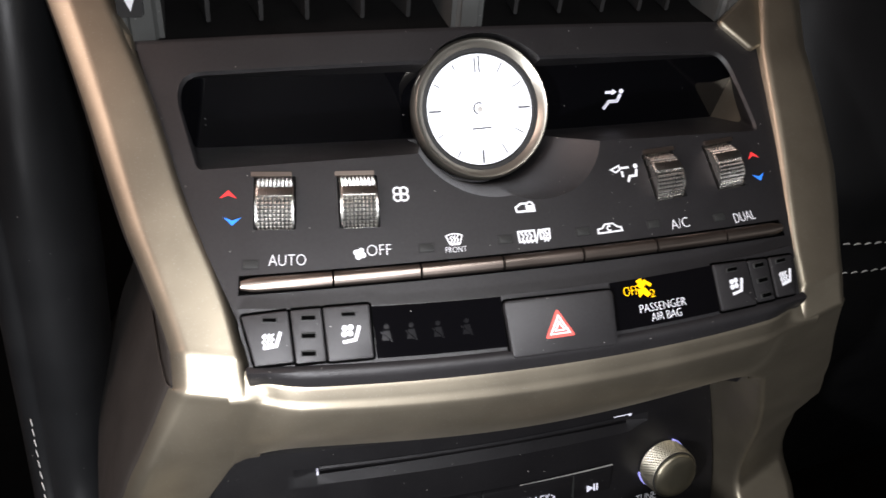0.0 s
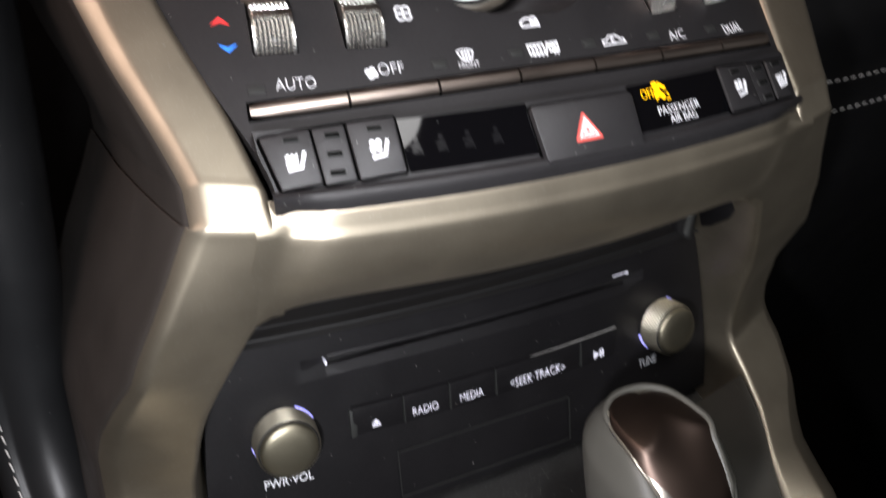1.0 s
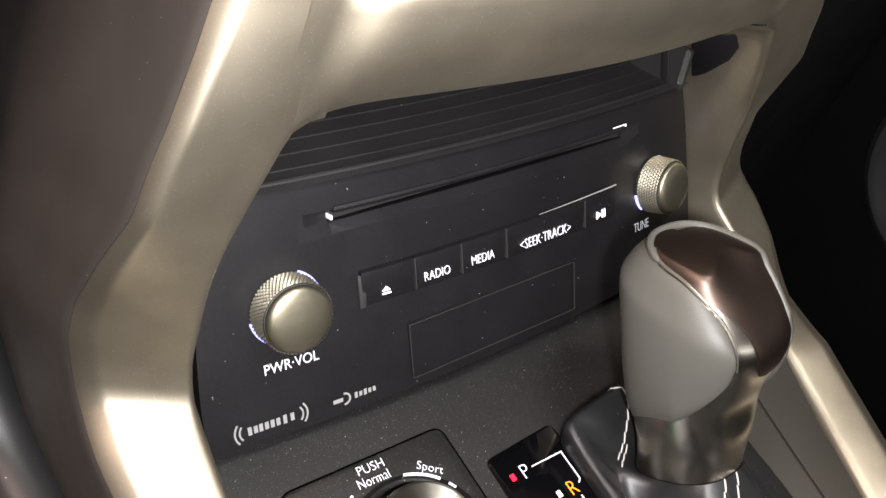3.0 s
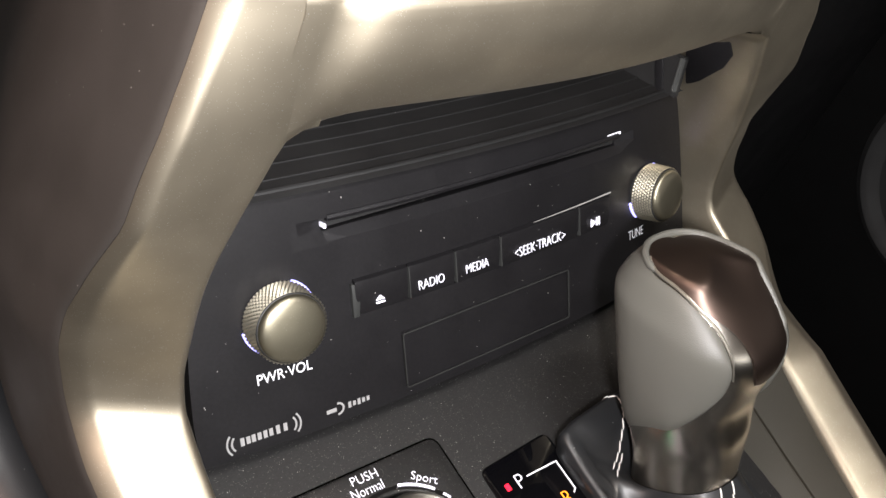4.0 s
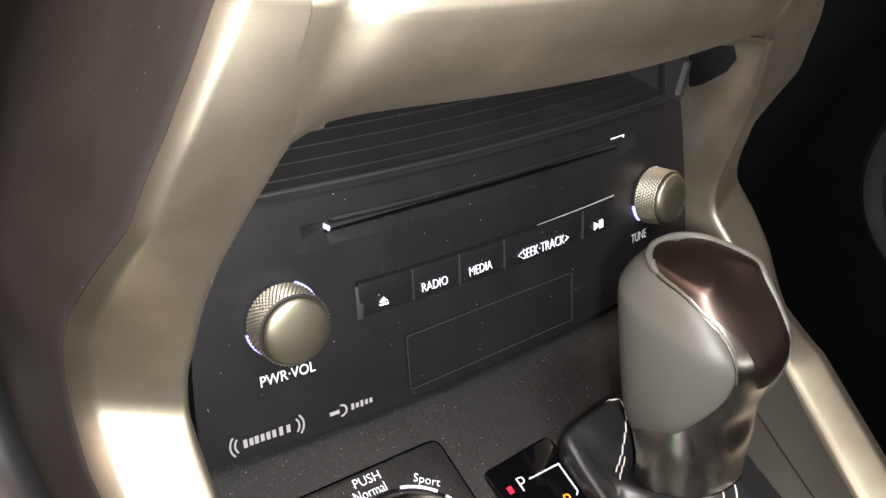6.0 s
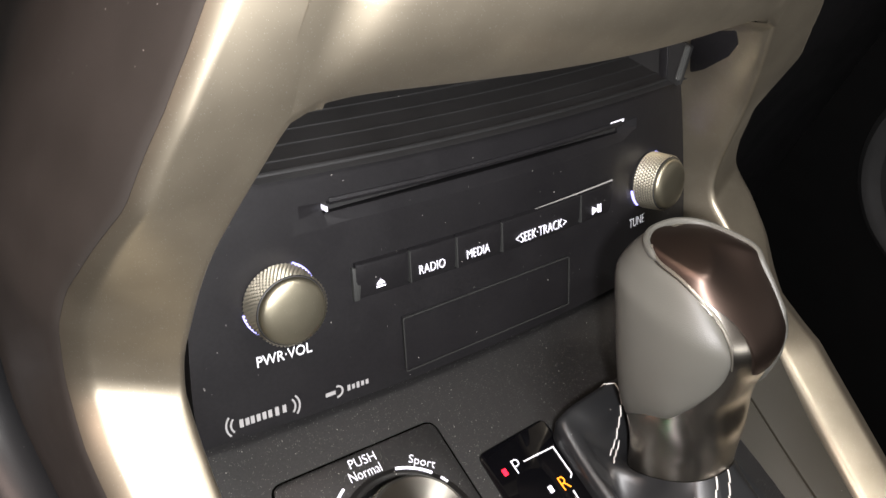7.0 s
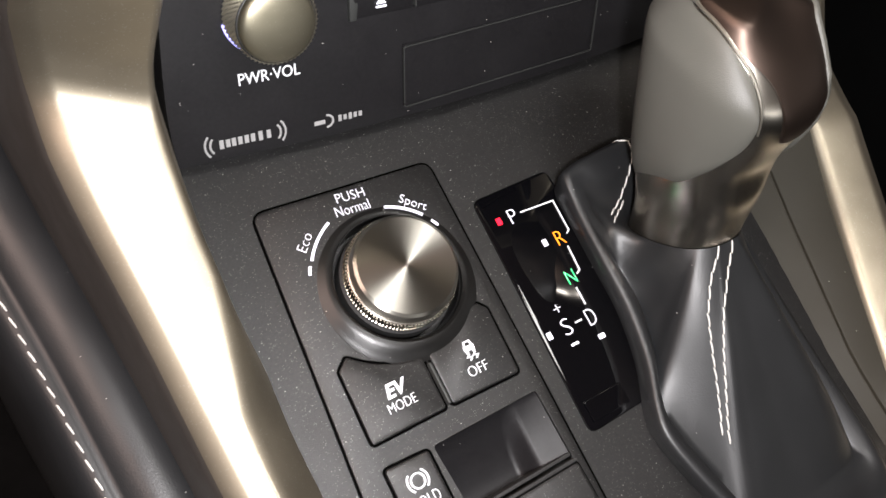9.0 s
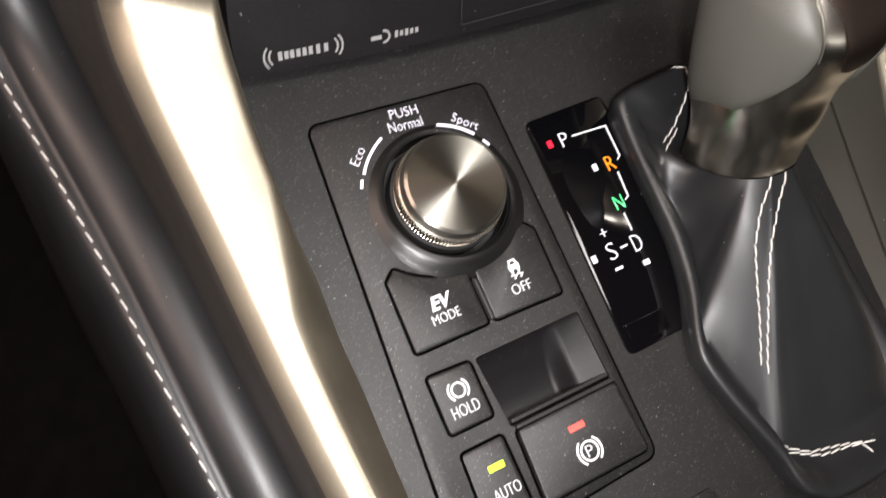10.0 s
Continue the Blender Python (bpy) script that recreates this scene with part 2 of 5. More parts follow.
def text_part(name, body, m, size, mat, parent, depth=0.00012, squeeze=1.0, shear=0.0, label="", weight=-0.0002):
    """Raised printing, centred at the pose m, with capitals about 0.7 of size high."""
    cu = bpy.data.curves.new(name, "FONT")
    cu.body, cu.size, cu.extrude, cu.align_x, cu.align_y, cu.shear = body, size, depth / 2, "CENTER", "CENTER", shear
    cu.resolution_u = 3
    cu.offset = weight
    tmp = new(name, cu)
    bpy.context.view_layer.update()
    me = bpy.data.meshes.new_from_object(tmp.evaluated_get(bpy.context.evaluated_depsgraph_get()))
    bpy.data.objects.remove(tmp)
    bpy.data.curves.remove(cu)
    me.transform(m @ Matrix.Diagonal((squeeze, 1, 1, 1)))
    me.materials.clear()
    me.materials.append(mat)
    ob = new(name, me)
    ob.parent = parent
    if label:
        ob["label"] = label
    return ob


# ---- the four faces of the console: each gives a pose on it ----


def frame_of(p, dx, dv, off):
    dx, dv = Vector(dx).normalized(), Vector(dv)
    nz = dx.cross(dv).normalized()
    dv = nz.cross(dx)
    q = Vector(p) + nz * off
    return Matrix(((dx.x, dv.x, nz.x, q.x), (dx.y, dv.y, nz.y, q.y), (dx.z, dv.z, nz.z, q.z), (0, 0, 0, 1)))


def on_radio(x, z, off=0.0):
    return frame_of((x, 0.3128 * (z - 0.7) + 0.507 * (x * x - 0.0049), z), (1, 1.014 * x, 0), (0, 0.3128, 1), off)


def on_climate(x, z, off=0.0):
    return frame_of((x, -0.0365 + 1.3726 * (z - 0.8) + 0.877 * x * x, z), (1, 1.754 * x, 0), (0, 1.3726, 1), off)


def on_lower(x, z, off=0.0):
    return frame_of((x, -0.0397 + 0.9776 * (z - 0.8) + 0.877 * x * x, z), (1, 1.754 * x, 0), (0, 0.9776, 1), off)


def on_console(x, y, off=0.0):
    return frame_of((x, y, 0.6294 + 0.28675 * y), (1, 0, 0), (0, 1, 0.28675), off)


def face_slab(on, lo, hi, left, right, thick, off=0.0, nx=24, nv=14):
    """A curved slab on one of the faces, between two heights and two side lines given as functions."""
    rows_top, rows_bot = [], []
    for j in range(nv + 1):
        v = lo + (hi - lo) * j / nv
        a, b = left(v), right(v)
        xs = [a + (b - a) * i / nx for i in range(nx + 1)]
        rows_top.append([on(x, v, off).translation for x in xs])
        rows_bot.append([on(x, v, off - thick).translation for x in xs])
    bm = bmesh.new()
    T = [[bm.verts.new(p) for p in r] for r in rows_top]
    B = [[bm.verts.new(p) for p in r] for r in rows_bot]
    for j in range(nv):
        for i in range(nx):
            bm.faces.new((T[j][i], T[j][i + 1], T[j + 1][i + 1], T[j + 1][i]))
            bm.faces.new((B[j][i], B[j + 1][i], B[j + 1][i + 1], B[j][i + 1]))
    for j in range(nv):
        bm.faces.new((T[j][0], T[j + 1][0], B[j + 1][0], B[j][0]))
        bm.faces.new((T[j][nx], B[j][nx], B[j + 1][nx], T[j + 1][nx]))
    for i in range(nx):
        bm.faces.new((T[0][i], B[0][i], B[0][i + 1], T[0][i + 1]))
        bm.faces.new((T[nv][i], T[nv][i + 1], B[nv][i + 1], B[nv][i]))
    return bm

# ---- the metal frame round the faces ----
# Along the leg: run, y, z, half width to the inner edge, half width to the outer ridge.
LEG = [
    (0.00, 0.1250, 0.9085, 0.1440, 0.1590), (0.06, 0.0745, 0.8717, 0.1275, 0.1413), (0.10, 0.0436, 0.8492, 0.1165, 0.1325),
    (0.13, 0.0139, 0.8275, 0.1085, 0.1252), (0.16, -0.0105, 0.8098, 0.1000, 0.1183), (0.1815, -0.0282, 0.7970, 0.0962, 0.1137),
    (0.1828, -0.0290, 0.7964, 0.0960, 0.1136), (0.1840, -0.0301, 0.7952, 0.0958, 0.1136), (0.1895, -0.0362, 0.7891, 0.0956, 0.1140),
    (0.1907, -0.0373, 0.7879, 0.0956, 0.1146), (0.1920, -0.0374, 0.7862, 0.0956, 0.1152), (0.194, -0.0371, 0.7840, 0.0957, 0.1160), (0.23, -0.0310, 0.7520, 0.1015, 0.1310),
    (0.255, -0.0265, 0.7280, 0.1120, 0.1390), (0.275, -0.0226, 0.7080, 0.1195, 0.1450), (0.30, -0.0183, 0.6825, 0.1240, 0.1505),
    (0.308, -0.0176, 0.6745, 0.1252, 0.1507), (0.314, -0.0181, 0.6688, 0.1257, 0.1508), (0.319, -0.0192, 0.6642, 0.1261, 0.1508), (0.324, -0.0216, 0.6603, 0.1264, 0.1508),
    (0.330, -0.0264, 0.6562, 0.1267, 0.1510), (0.337, -0.0330, 0.6515, 0.1270, 0.1512), (0.35, -0.0450, 0.6425, 0.1270, 0.1498),
    (0.37, -0.0640, 0.6310, 0.1264, 0.1471), (0.385, -0.0780, 0.6235, 0.1265, 0.1455), (0.43, -0.1080, 0.6105, 0.1276, 0.1433), (0.50, -0.1750, 0.5880, 0.1250, 0.1380),
    (0.60, -0.2700, 0.5610, 0.1230, 0.1330),
]


WIDER = ((0.0, 0.092, 0.112, 0.134, 0.157, 0.182, 0.192, 0.212, 0.236, 0.27, 0.30, 0.335, 0.355, 0.385),
         (-0.004, -0.0030, -0.0006, 0.0018, 0.0046, 0.0064, 0.0064, 0.0030, 0.0, 0.0, 0.0, 0.0, 0.0, 0.0),
         (-0.003, -0.001, 0.0035, 0.0070, 0.0082, 0.0080, 0.0070, 0.0034, 0.0012, 0.0030, 0.0046, 0.0044, 0.0026, 0.0))


def ramp_at(s, a, b, c, d):
    return min(1, max(0, (s - a) / (b - a)), max(0, (d - s) / (d - c)))


def leg_row(s, side):
    """One cross-section of a leg: inner wall, inner edge, face, outer ridge, bevel, side wall."""
    y, z, xi, xo = curve_at(LEG, s)
    y1, z1, _, _ = curve_at(LEG, min(s + 0.0008, 0.6))
    y0, z0, _, _ = curve_at(LEG, max(s - 0.0008, 0.0))
    t = Vector((0, y1 - y0, z1 - z0)).normalized()
    nrm = Vector((0, t.z, -t.y))
    deep = 0.034
    lean = 0.0075 if s < 0.33 else 0.0075 - 0.0035 * min(1, (s - 0.33) / 0.05)
    bev = 0.0052 - 0.002 * min(1, max(0, (s - 0.05) / 0.12)) - 0.0010 * ramp_at(s, 0.186, 0.21, 0.28, 0.33) + 0.0012 * min(1, max(0, (s - 0.28) / 0.05))
    y3, z3, _, _ = curve_at(LEG, min(s + 0.06, 0.6))
    y2, z2, _, _ = curve_at(LEG, max(s - 0.06, 0.0))
    t = Vector((0, y3 - y2, z3 - z2)).normalized()
    wide = Vector((0, t.z, -t.y))
    calm = np.mean([curve_at(LEG, min(max(s + 0.012 * k, 0.0), 0.6))[:2] for k in range(-6, 7)], axis=0)
    lift = (0.0042 - 0.0022 * min(1, max(0, (s - 0.1) / 0.08))) * min(1, max(0, (0.1907 - s) / 0.0075))
    skew = ramp_at(s, 0.14, 0.176, 0.195, 0.225) * 0.005 * Vector((0, 0.81, 0.587)) + ramp_at(s, 0.25, 0.29, 0.335, 0.39) * 0.0125 * Vector((0, 0.84, 0.545))
    if side > 0:  # the passenger-side leg stands wider at its middle
        xi += float(np.interp(s, WIDER[0], WIDER[1]))
        xo += float(np.interp(s, WIDER[0], WIDER[2]))
    tilt = 0.0
    nb = 0.0056 * min(1, max(0, (-0.058 - y) / 0.032)) if side < 0 else 0.0
    wb = 0.0054 * min(1, max(0, (-0.062 - y) / 0.055)) if side < 0 else 0.0
    if side > 0 and y < -0.045:
        k = min(1, (-0.045 - y) / 0.02)
        width = xo - xi
        xi -= 0.31 * (-0.045 - y)
        xo = xi + width + (0.017 - width) * k
        bev += 0.008 * k
        tilt = 0.0065 * min(1, max(0, (-0.066 - y) / 0.02))
    rows = [(xi - lean - 1.25 * wb, -deep), (xi - lean * 0.5 - 1.25 * wb, -deep * 0.45), (xi - 0.0006 - 0.45 * wb, -0.0035 - nb), (xi + 0.2 * nb, -0.0014 - 0.65 * nb), (xi + 0.0009 + 0.75 * nb, -0.0003 - 0.14 * nb),
            (xi + 0.002 + nb, 0.0), (xi + 0.0032 + nb, 0.0001), ((xi + xo) / 2, 0.0001), (xo - 0.0028, 0.0001), (xo - 0.0016, 0.0), (xo - 0.0004, -0.0004), (xo + bev * 0.7, -0.0026 - 0.4 * max(0, bev - 0.006)), (xo + bev, -0.004 - 0.7 * max(0, bev - 0.006)),
            (xo + bev + 0.0012, -0.010), (xo + bev + 0.003, -0.022), (xo + bev + 0.006, -0.05), (xo + bev + 0.009, -0.085), (xo + bev + 0.012, -0.15)]
    rows = [(x, d + tilt * min(1, max(0, (x - xi) / (xo - xi))) if x <= xo + bev + 0.0001 else d) for x, d in rows]
    flush = min(1, max(0, (s - 0.186) / 0.006)) * min(1, max(0, (0.236 - s) / 0.006))
    rows = [(x, d * (1 - flush) if k < 5 else d) for k, (x, d) in enumerate(rows)]
    out = []
    for k, (x, d) in enumerate(rows):
        n, w = (nrm, 0.0) if 1 < k < 13 else (wide, min(1.0, -d / 0.06) if k > 12 else 0.0)
        u = skew * min(1, max(0, (x - xi) / (xo - xi))) * (1 - w)
        out.append((side * x, u.y + y + (calm[0] - y) * w + n.y * d + nrm.y * lift * (1 - w), u.z + z + (calm[1] - z) * w + n.z * d + nrm.z * lift * (1 - w)))
    return out


def side_row(s, side):
    """One cross-section of the dark side below a leg, running from its outer edge into the dashboard."""
    a = Vector(leg_row(s, side)[12])
    y3, z3, _, _ = curve_at(LEG, min(s + 0.06, 0.6))
    y2, z2, _, _ = curve_at(LEG, max(s - 0.06, 0.0))
    under = Vector((0, z3 - z2, y2 - y3)).normalized() * -1
    k = min(1, max(0, (s - 0.27) / 0.13))
    k = k * k * (3 - 2 * k)
    into = (Vector((0, 0.97, -0.24)) * (1 - k) + under * k).normalized()
    return [a + into * d + Vector((side * (0.0003 + x), 0, 0)) for d, x in ((0.0008, -0.0018), (0.0004, -0.0004), (0.0014, 0.0004), (0.004, 0.0011), (0.010, 0.0020), (0.022, 0.0036), (0.045, 0.006), (0.08, 0.009), (0.15, 0.012))]


def LEG_AT(s):
    """Height and depth of the leg's face."""
    y, z, _, _ = curve_at(LEG, s)
    return z, y


def centre_frame():
    parts = []
    runs = sorted({round(0.6 * i / 150, 5) for i in range(151)} | {round(0.178 + 0.0006 * i, 5) for i in range(27)} | {round(0.316 + 0.0006 * i, 5) for i in range(16)})
    for side in (-1, 1):
        parts.append(loft([leg_row(s, side)[:13] for s in runs]))
    heights = np.array([LEG_AT(0.232 - 0.0005 * i) for i in range(110)])

    def bulge(f):
        return 0.0085 * (1 - f * f) ** 1.6 if abs(f) < 1 else -0.0006 * (abs(f) - 1) / 0.05

    def rise(f):
        return 0.006 - 0.0052 * min(1.0, abs(f)) ** 15

    # the band stands a little proud of the legs, with a narrow ledge on top
    y2, z2, x2, _ = curve_at(LEG, 0.231)
    cols = []
    ends = (0.0870, 0.0890, 0.0910, 0.0930, 0.0948, 0.0965, 0.0985, 0.1010)
    xs = [-e for e in reversed(ends)] + [0.0850 * (2 * i / 36 - 1) for i in range(37)] + list(ends)
    for x0 in xs:
        f = x0 / 0.0905
        x = x0 + (0.0064 * (x0 / 0.0956) ** 4 if x0 > 0 else 0)
        w = min(1.0, max(0.0, (abs(x0) - 0.0810) / 0.0146))
        w = w * w * (3 - 2 * w)
        late = min(1.0, max(0.0, (abs(x0) - 0.0885) / 0.007))
        late = late * late * (3 - 2 * late)
        past = max(0.0, abs(x0) - 0.0956)
        ye = -0.0405 - 0.0083 * (1 - f * f)
        ze = 0.7844
        xb = x0 * x2 / 0.0956
        yb, zb = y2 - bulge(xb / x2), z2 + rise(xb / x2)
        yl = -0.0452 + 0.877 * x0 * x0
        col = [(x, yl + 0.006, 0.7940), (x, yl + 0.0008, 0.7928), (x, yl, 0.7922)]
        col += [(x, yl + (ye + 0.0010 - yl) * u, 0.7922 + (ze + 0.0022 - 0.7922) * u + 0.0003 * math.sin(math.pi * u)) for u in (0.25, 0.5, 0.75, 1.0)]
        col += [(x, ye + 0.0003, ze + 0.0014), (x, ye, ze)]
        for j in range(1, 13):
            u = j / 12
            col.append((x + (xb - x) * u, ye + (yb - ye) * u - 0.0028 * math.sin(math.pi * u), ze - 0.0004 * min(1, u * 12) + (zb - ze) * u))
        shift = (float(np.interp(ze, heights[:, 0], heights[:, 1])) - 0.0001 - ye) * w
        blended = []
        for a, y, z in col:
            leg = float(np.interp(z, heights[:, 0], heights[:, 1])) - 0.0001
            y = y + shift + (leg - y - shift) * late if z > ze + 0.0002 else y + (leg - y) * w
            blended.append((a, y + 0.12 * past, z))
        col = blended
        for dy, dz in ((0.001, -0.0012), (0.004, -0.0018), (0.03, 0.0005)):
            col.append((xb, col[15 + 5][1] + dy, zb + dz))
        cols.append(col)
    parts.append(loft(cols))
    # small facets in the upper corners, under the vents
    for pts in ([(0.0982, 0.8625), (0.1107, 0.8542), (0.1200, 0.8556), (0.1240, 0.8700), (0.1166, 0.8690)], [(-0.1289, 0.8690), (-0.1300, 0.8611), (-0.1257, 0.8571), (-0.1192, 0.8547), (-0.1205, 0.8622)]):
        m = on_climate(pts[1][0], 0.86, 0.0022)
        inv = m.inverted()
        out = corners([tuple((inv @ on_climate(x, v).translation).to_2d()) for x, v in pts], 0.0025)
        parts.append(moved(slab(out, -0.010, 0.0, 0.0012), m))
    for side, name in ((-1, "driver_side_panel"), (1, "passenger_side_panel")):
        thing(name, loft([side_row(s, side) for s in runs]), SILL, "dark brown plastic side of the centre console", "console trim", kind="structure", angle=60)
    return thing("centre_stack_frame", join(*parts), SATIN, "satin bronze metal-look frame of the centre console", "console trim", kind="structure", angle=50)


centre_frame()


def side_of(v, keys):
    return float(curve_at(keys, v)[0])


CL_EDGE = [(0.79, 0.0935), (0.80, 0.0945), (0.805, 0.0962), (0.822, 0.1052), (0.84, 0.1122), (0.858, 0.1182), (0.88, 0.125)]
CL_RIGHT = [(0.785, 0.0985), (0.80, 0.1018), (0.8115, 0.1050), (0.8245, 0.1088), (0.841, 0.1122), (0.8535, 0.1142), (0.87, 0.1170)]
RA_EDGE = [(0.625, 0.1212), (0.65, 0.1215), (0.69, 0.1165), (0.716, 0.1115), (0.75, 0.105)]

# climate panel, its upper edge arched over the displays


def on_arched(x, u, off=0.0):
    return on_climate(x, 0.8045 + u * (0.8652 - 0.30 * x * x - 0.8045), off)


panel = thing("climate_panel", face_slab(on_arched, 0.0, 1.0, lambda u: -side_of(0.8045 + 0.059 * u, CL_EDGE), lambda u: side_of(0.8045 + 0.059 * u, CL_RIGHT), 0.045, nx=40, nv=28),
              PANEL, "black moulded climate control panel with white printing", "control panel", kind="structure")


def box(on, x0, x1, v0, v1, lo, hi, r):
    x, v = (x0 + x1) / 2, (v0 + v1) / 2
    m = on(x, v)
    h = (on(x, v1).translation - on(x, v0).translation).length
    w = (on(x1, v).translation - on(x0, v).translation).length
    return moved(slab(rounded(w, h, r), lo, hi), m)


# recess of the displays: a rounded opening that narrows towards the upright windows


def long_ring(pts, radii, n=7, m=14):
    """A rounded outline with its straight runs divided."""
    out = corners(pts, radii, n - 1)
    k, ring = len(out), []
    for i in range(k):
        ring.append(out[i])
        if i % n == n - 1:
            a, b = Vector(out[i]), Vector(out[(i + 1) % k])
            ring += [tuple(a.lerp(b, j / m)) for j in range(1, m)]
    return ring


def recess_rows():
    front = long_ring([(-0.1037, 0.8378), (-0.1100, 0.8588), (0.0985, 0.8586), (0.1040, 0.8378)], [0.002, 0.0075, 0.0085, 0.002])
    rear = long_ring([(-0.1046, 0.8232), (-0.1106, 0.8502), (0.1085, 0.8500), (0.1160, 0.8224)], [0.002, 0.0075, 0.003, 0.002])
    a = [on_climate(x, v - 0.31 * x * x, 0.014).translation for x, v in front]
    b = [on_climate(x * 1.004, v - 0.31 * x * x, 0.0004).translation for x, v in front]
    c = [on_climate(x * 0.995, v - 0.31 * x * x + (0.0006 if v < 0.85 else -0.0006), -0.0012).translation for x, v in front]
    d = [Vector((x, 0.0525 + 0.25 * x * x, z)) for x, z in rear]
    return [a, b, c, [p.lerp(q, 0.5) for p, q in zip(c, d)], d]


cut(panel, loft(recess_rows(), closed=True, caps=True))
CLOCK = frame_of((-0.0022, 0.0428, 0.8387), (1, 0, 0), (0, 0.66, 1.0), 0.0) @ Matrix.Scale(0.976, 4)
rows = []
for h, wide in ((-0.014, -0.0255), (-0.0139, 0.0008), (-0.002, 0.0012), (0.006, 0.0040), (0.012, 0.0080), (0.018, 0.0125), (0.024, 0.0160), (0.030, 0.0190), (0.038, 0.0230), (0.050, 0.028), (0.0501, -0.0255)):
    row = []
    for i in range(72):
        a = 2 * math.pi * i / 72
        g = 0.70 if math.cos(a) > 0 else 0.22
        k = 0.30 + g * abs(math.cos(a)) if math.sin(a) < 0 else (0.30 + g) * max(0.0, 1 - 2.2 * math.sin(a))
        r = 0.0268 + (wide if wide < 0 else 0.0006 + (wide - 0.0006) * k)
        row.append((r * math.cos(a), r * math.sin(a), h))
    rows.append(row)
cut(panel, moved(loft(rows, closed=True, caps=True), CLOCK))
for x in (-0.081, -0.0545, 0.057, 0.0835):
    cut(panel, box(on_climate, x - 0.0066, x + 0.0066, 0.8228, 0.8335, -0.012, 0.006, 0.0006))

lower = thing("switch_row_panel", face_slab(on_lower, 0.7972, 0.8105, lambda v: -min(0.0962, side_of(v, CL_EDGE)), lambda v: min(0.0994, side_of(v, CL_RIGHT)), 0.008, nx=32, nv=6),
              PANEL, "black lower strip of the climate panel with seat switches", "control panel", kind="structure")
rows = []
for j, (dv, off) in enumerate(((0.7980, 0.0), (0.7974, 0.0009), (0.7966, 0.0014), (0.7957, 0.0012), (0.7949, 0.0004), (0.7941, -0.0006), (0.7932, -0.0016), (0.7924, -0.0030), (0.7918, -0.0048), (0.7914, -0.0110))):
    back = 0.0036 * min(1, max(0, (j - 2) / 3))
    rows.append([on_lower(x, dv, off - back * min(1, max(0, (abs(x - 0.003) - 0.080) / 0.014)) ** 2).translation for x in (0.0030 + 0.0982 * (2 * i / 48 - 1) for i in range(49))])
thing("panel_lip", loft(rows), PANEL, "rounded black lip under the switch row", "control panel", kind="structure")

# radio
radio = thing("radio_face", face_slab(on_radio, 0.6320, 0.7140, lambda v: -side_of(v, RA_EDGE), lambda v: side_of(v, RA_EDGE), 0.014, nx=36, nv=24),
              RADIO, "matt black radio face with a compact disc slot", "radio")

# tray over the radio, with a ribbed mat
rows = []
for y, z in ((-0.002, 0.7135), (0.012, 0.7140), (0.08, 0.7165), (0.083, 0.72), (0.083, 0.78)):
    rows.append([(x, y + 0.5 * x * x, z) for x in (0.113 * (2 * i / 24 - 1) for i in range(25))])
side_walls = [loft([[(s * x, y, 0.708), (s * x, y, 0.775)] for x, y in ((0.1245, -0.012), (0.1170, 0.000), (0.1120, 0.010), (0.1105, 0.06), (0.110, 0.10))]) for s in (-1, 1)]
tray = thing("storage_tray", join(loft(rows), *side_walls), RUBBER, "dark rubber-lined storage tray above the radio", "tray", kind="structure")

# console top
console = thing("console_top", join(face_slab(on_console, -0.30, -0.002, lambda v: -0.1235, lambda v: 0.1235, 0.02, nx=2, nv=2)),
                PLATE, "dark grey speckled console top plate", "console", kind="structure")


# ---- printing and small marks ----


def rot(a):
    return Matrix.Rotation(radians(a), 4, "Z")


def flat(outline, t=0.00016):
    return slab(outline, -0.0004, t)


def disc(x, y, r, n=16):
    return [(x + r * math.cos(2 * math.pi * i / n), y + r * math.sin(2 * math.pi * i / n)) for i in range(n)]


def arc(x, y, r, a0, a1, n=14):
    return [(x + r * math.cos(radians(a0 + (a1 - a0) * i / n)), y + r * math.sin(radians(a0 + (a1 - a0) * i / n))) for i in range(n + 1)]


def stroke(points, w, t=0.00016):
    """A printed line of width w through points."""
    ps = [Vector(points[0])]
    for p in points[1:]:
        if (Vector(p) - ps[-1]).length > 1e-7:
            ps.append(Vector(p))
    n = len(ps)
    ring = n > 3 and (ps[0] - ps[-1]).length < 1e-6
    ways = [(b - a).normalized() for a, b in zip(ps, ps[1:])]
    rows = []
    for i, p in enumerate(ps):
        d0 = ways[i - 1] if i else (ways[-1] if ring else ways[0])
        d1 = ways[i] if i < n - 1 else (ways[0] if ring else ways[-1])
        d = d0 + d1
        d = d.normalized() if d.length > 0.2 else d1
        k = Vector((-d.y, d.x)) * w / 2 / max(0.55, d.dot(d1))
        if not ring:
            p = p + d * w * ((i == n - 1) - (i == 0)) * 0.25
        rows.append([(p.x - k.x, p.y - k.y, -0.0004), (p.x + k.x, p.y + k.y, -0.0004), (p.x + k.x, p.y + k.y, t), (p.x - k.x, p.y - k.y, t)])
    return loft(rows, closed=True, caps=True)


def mark(name, bms, m, mat, parent, label=""):
    return part(name, moved(join(*bms), m), mat, parent, label, smooth=False)


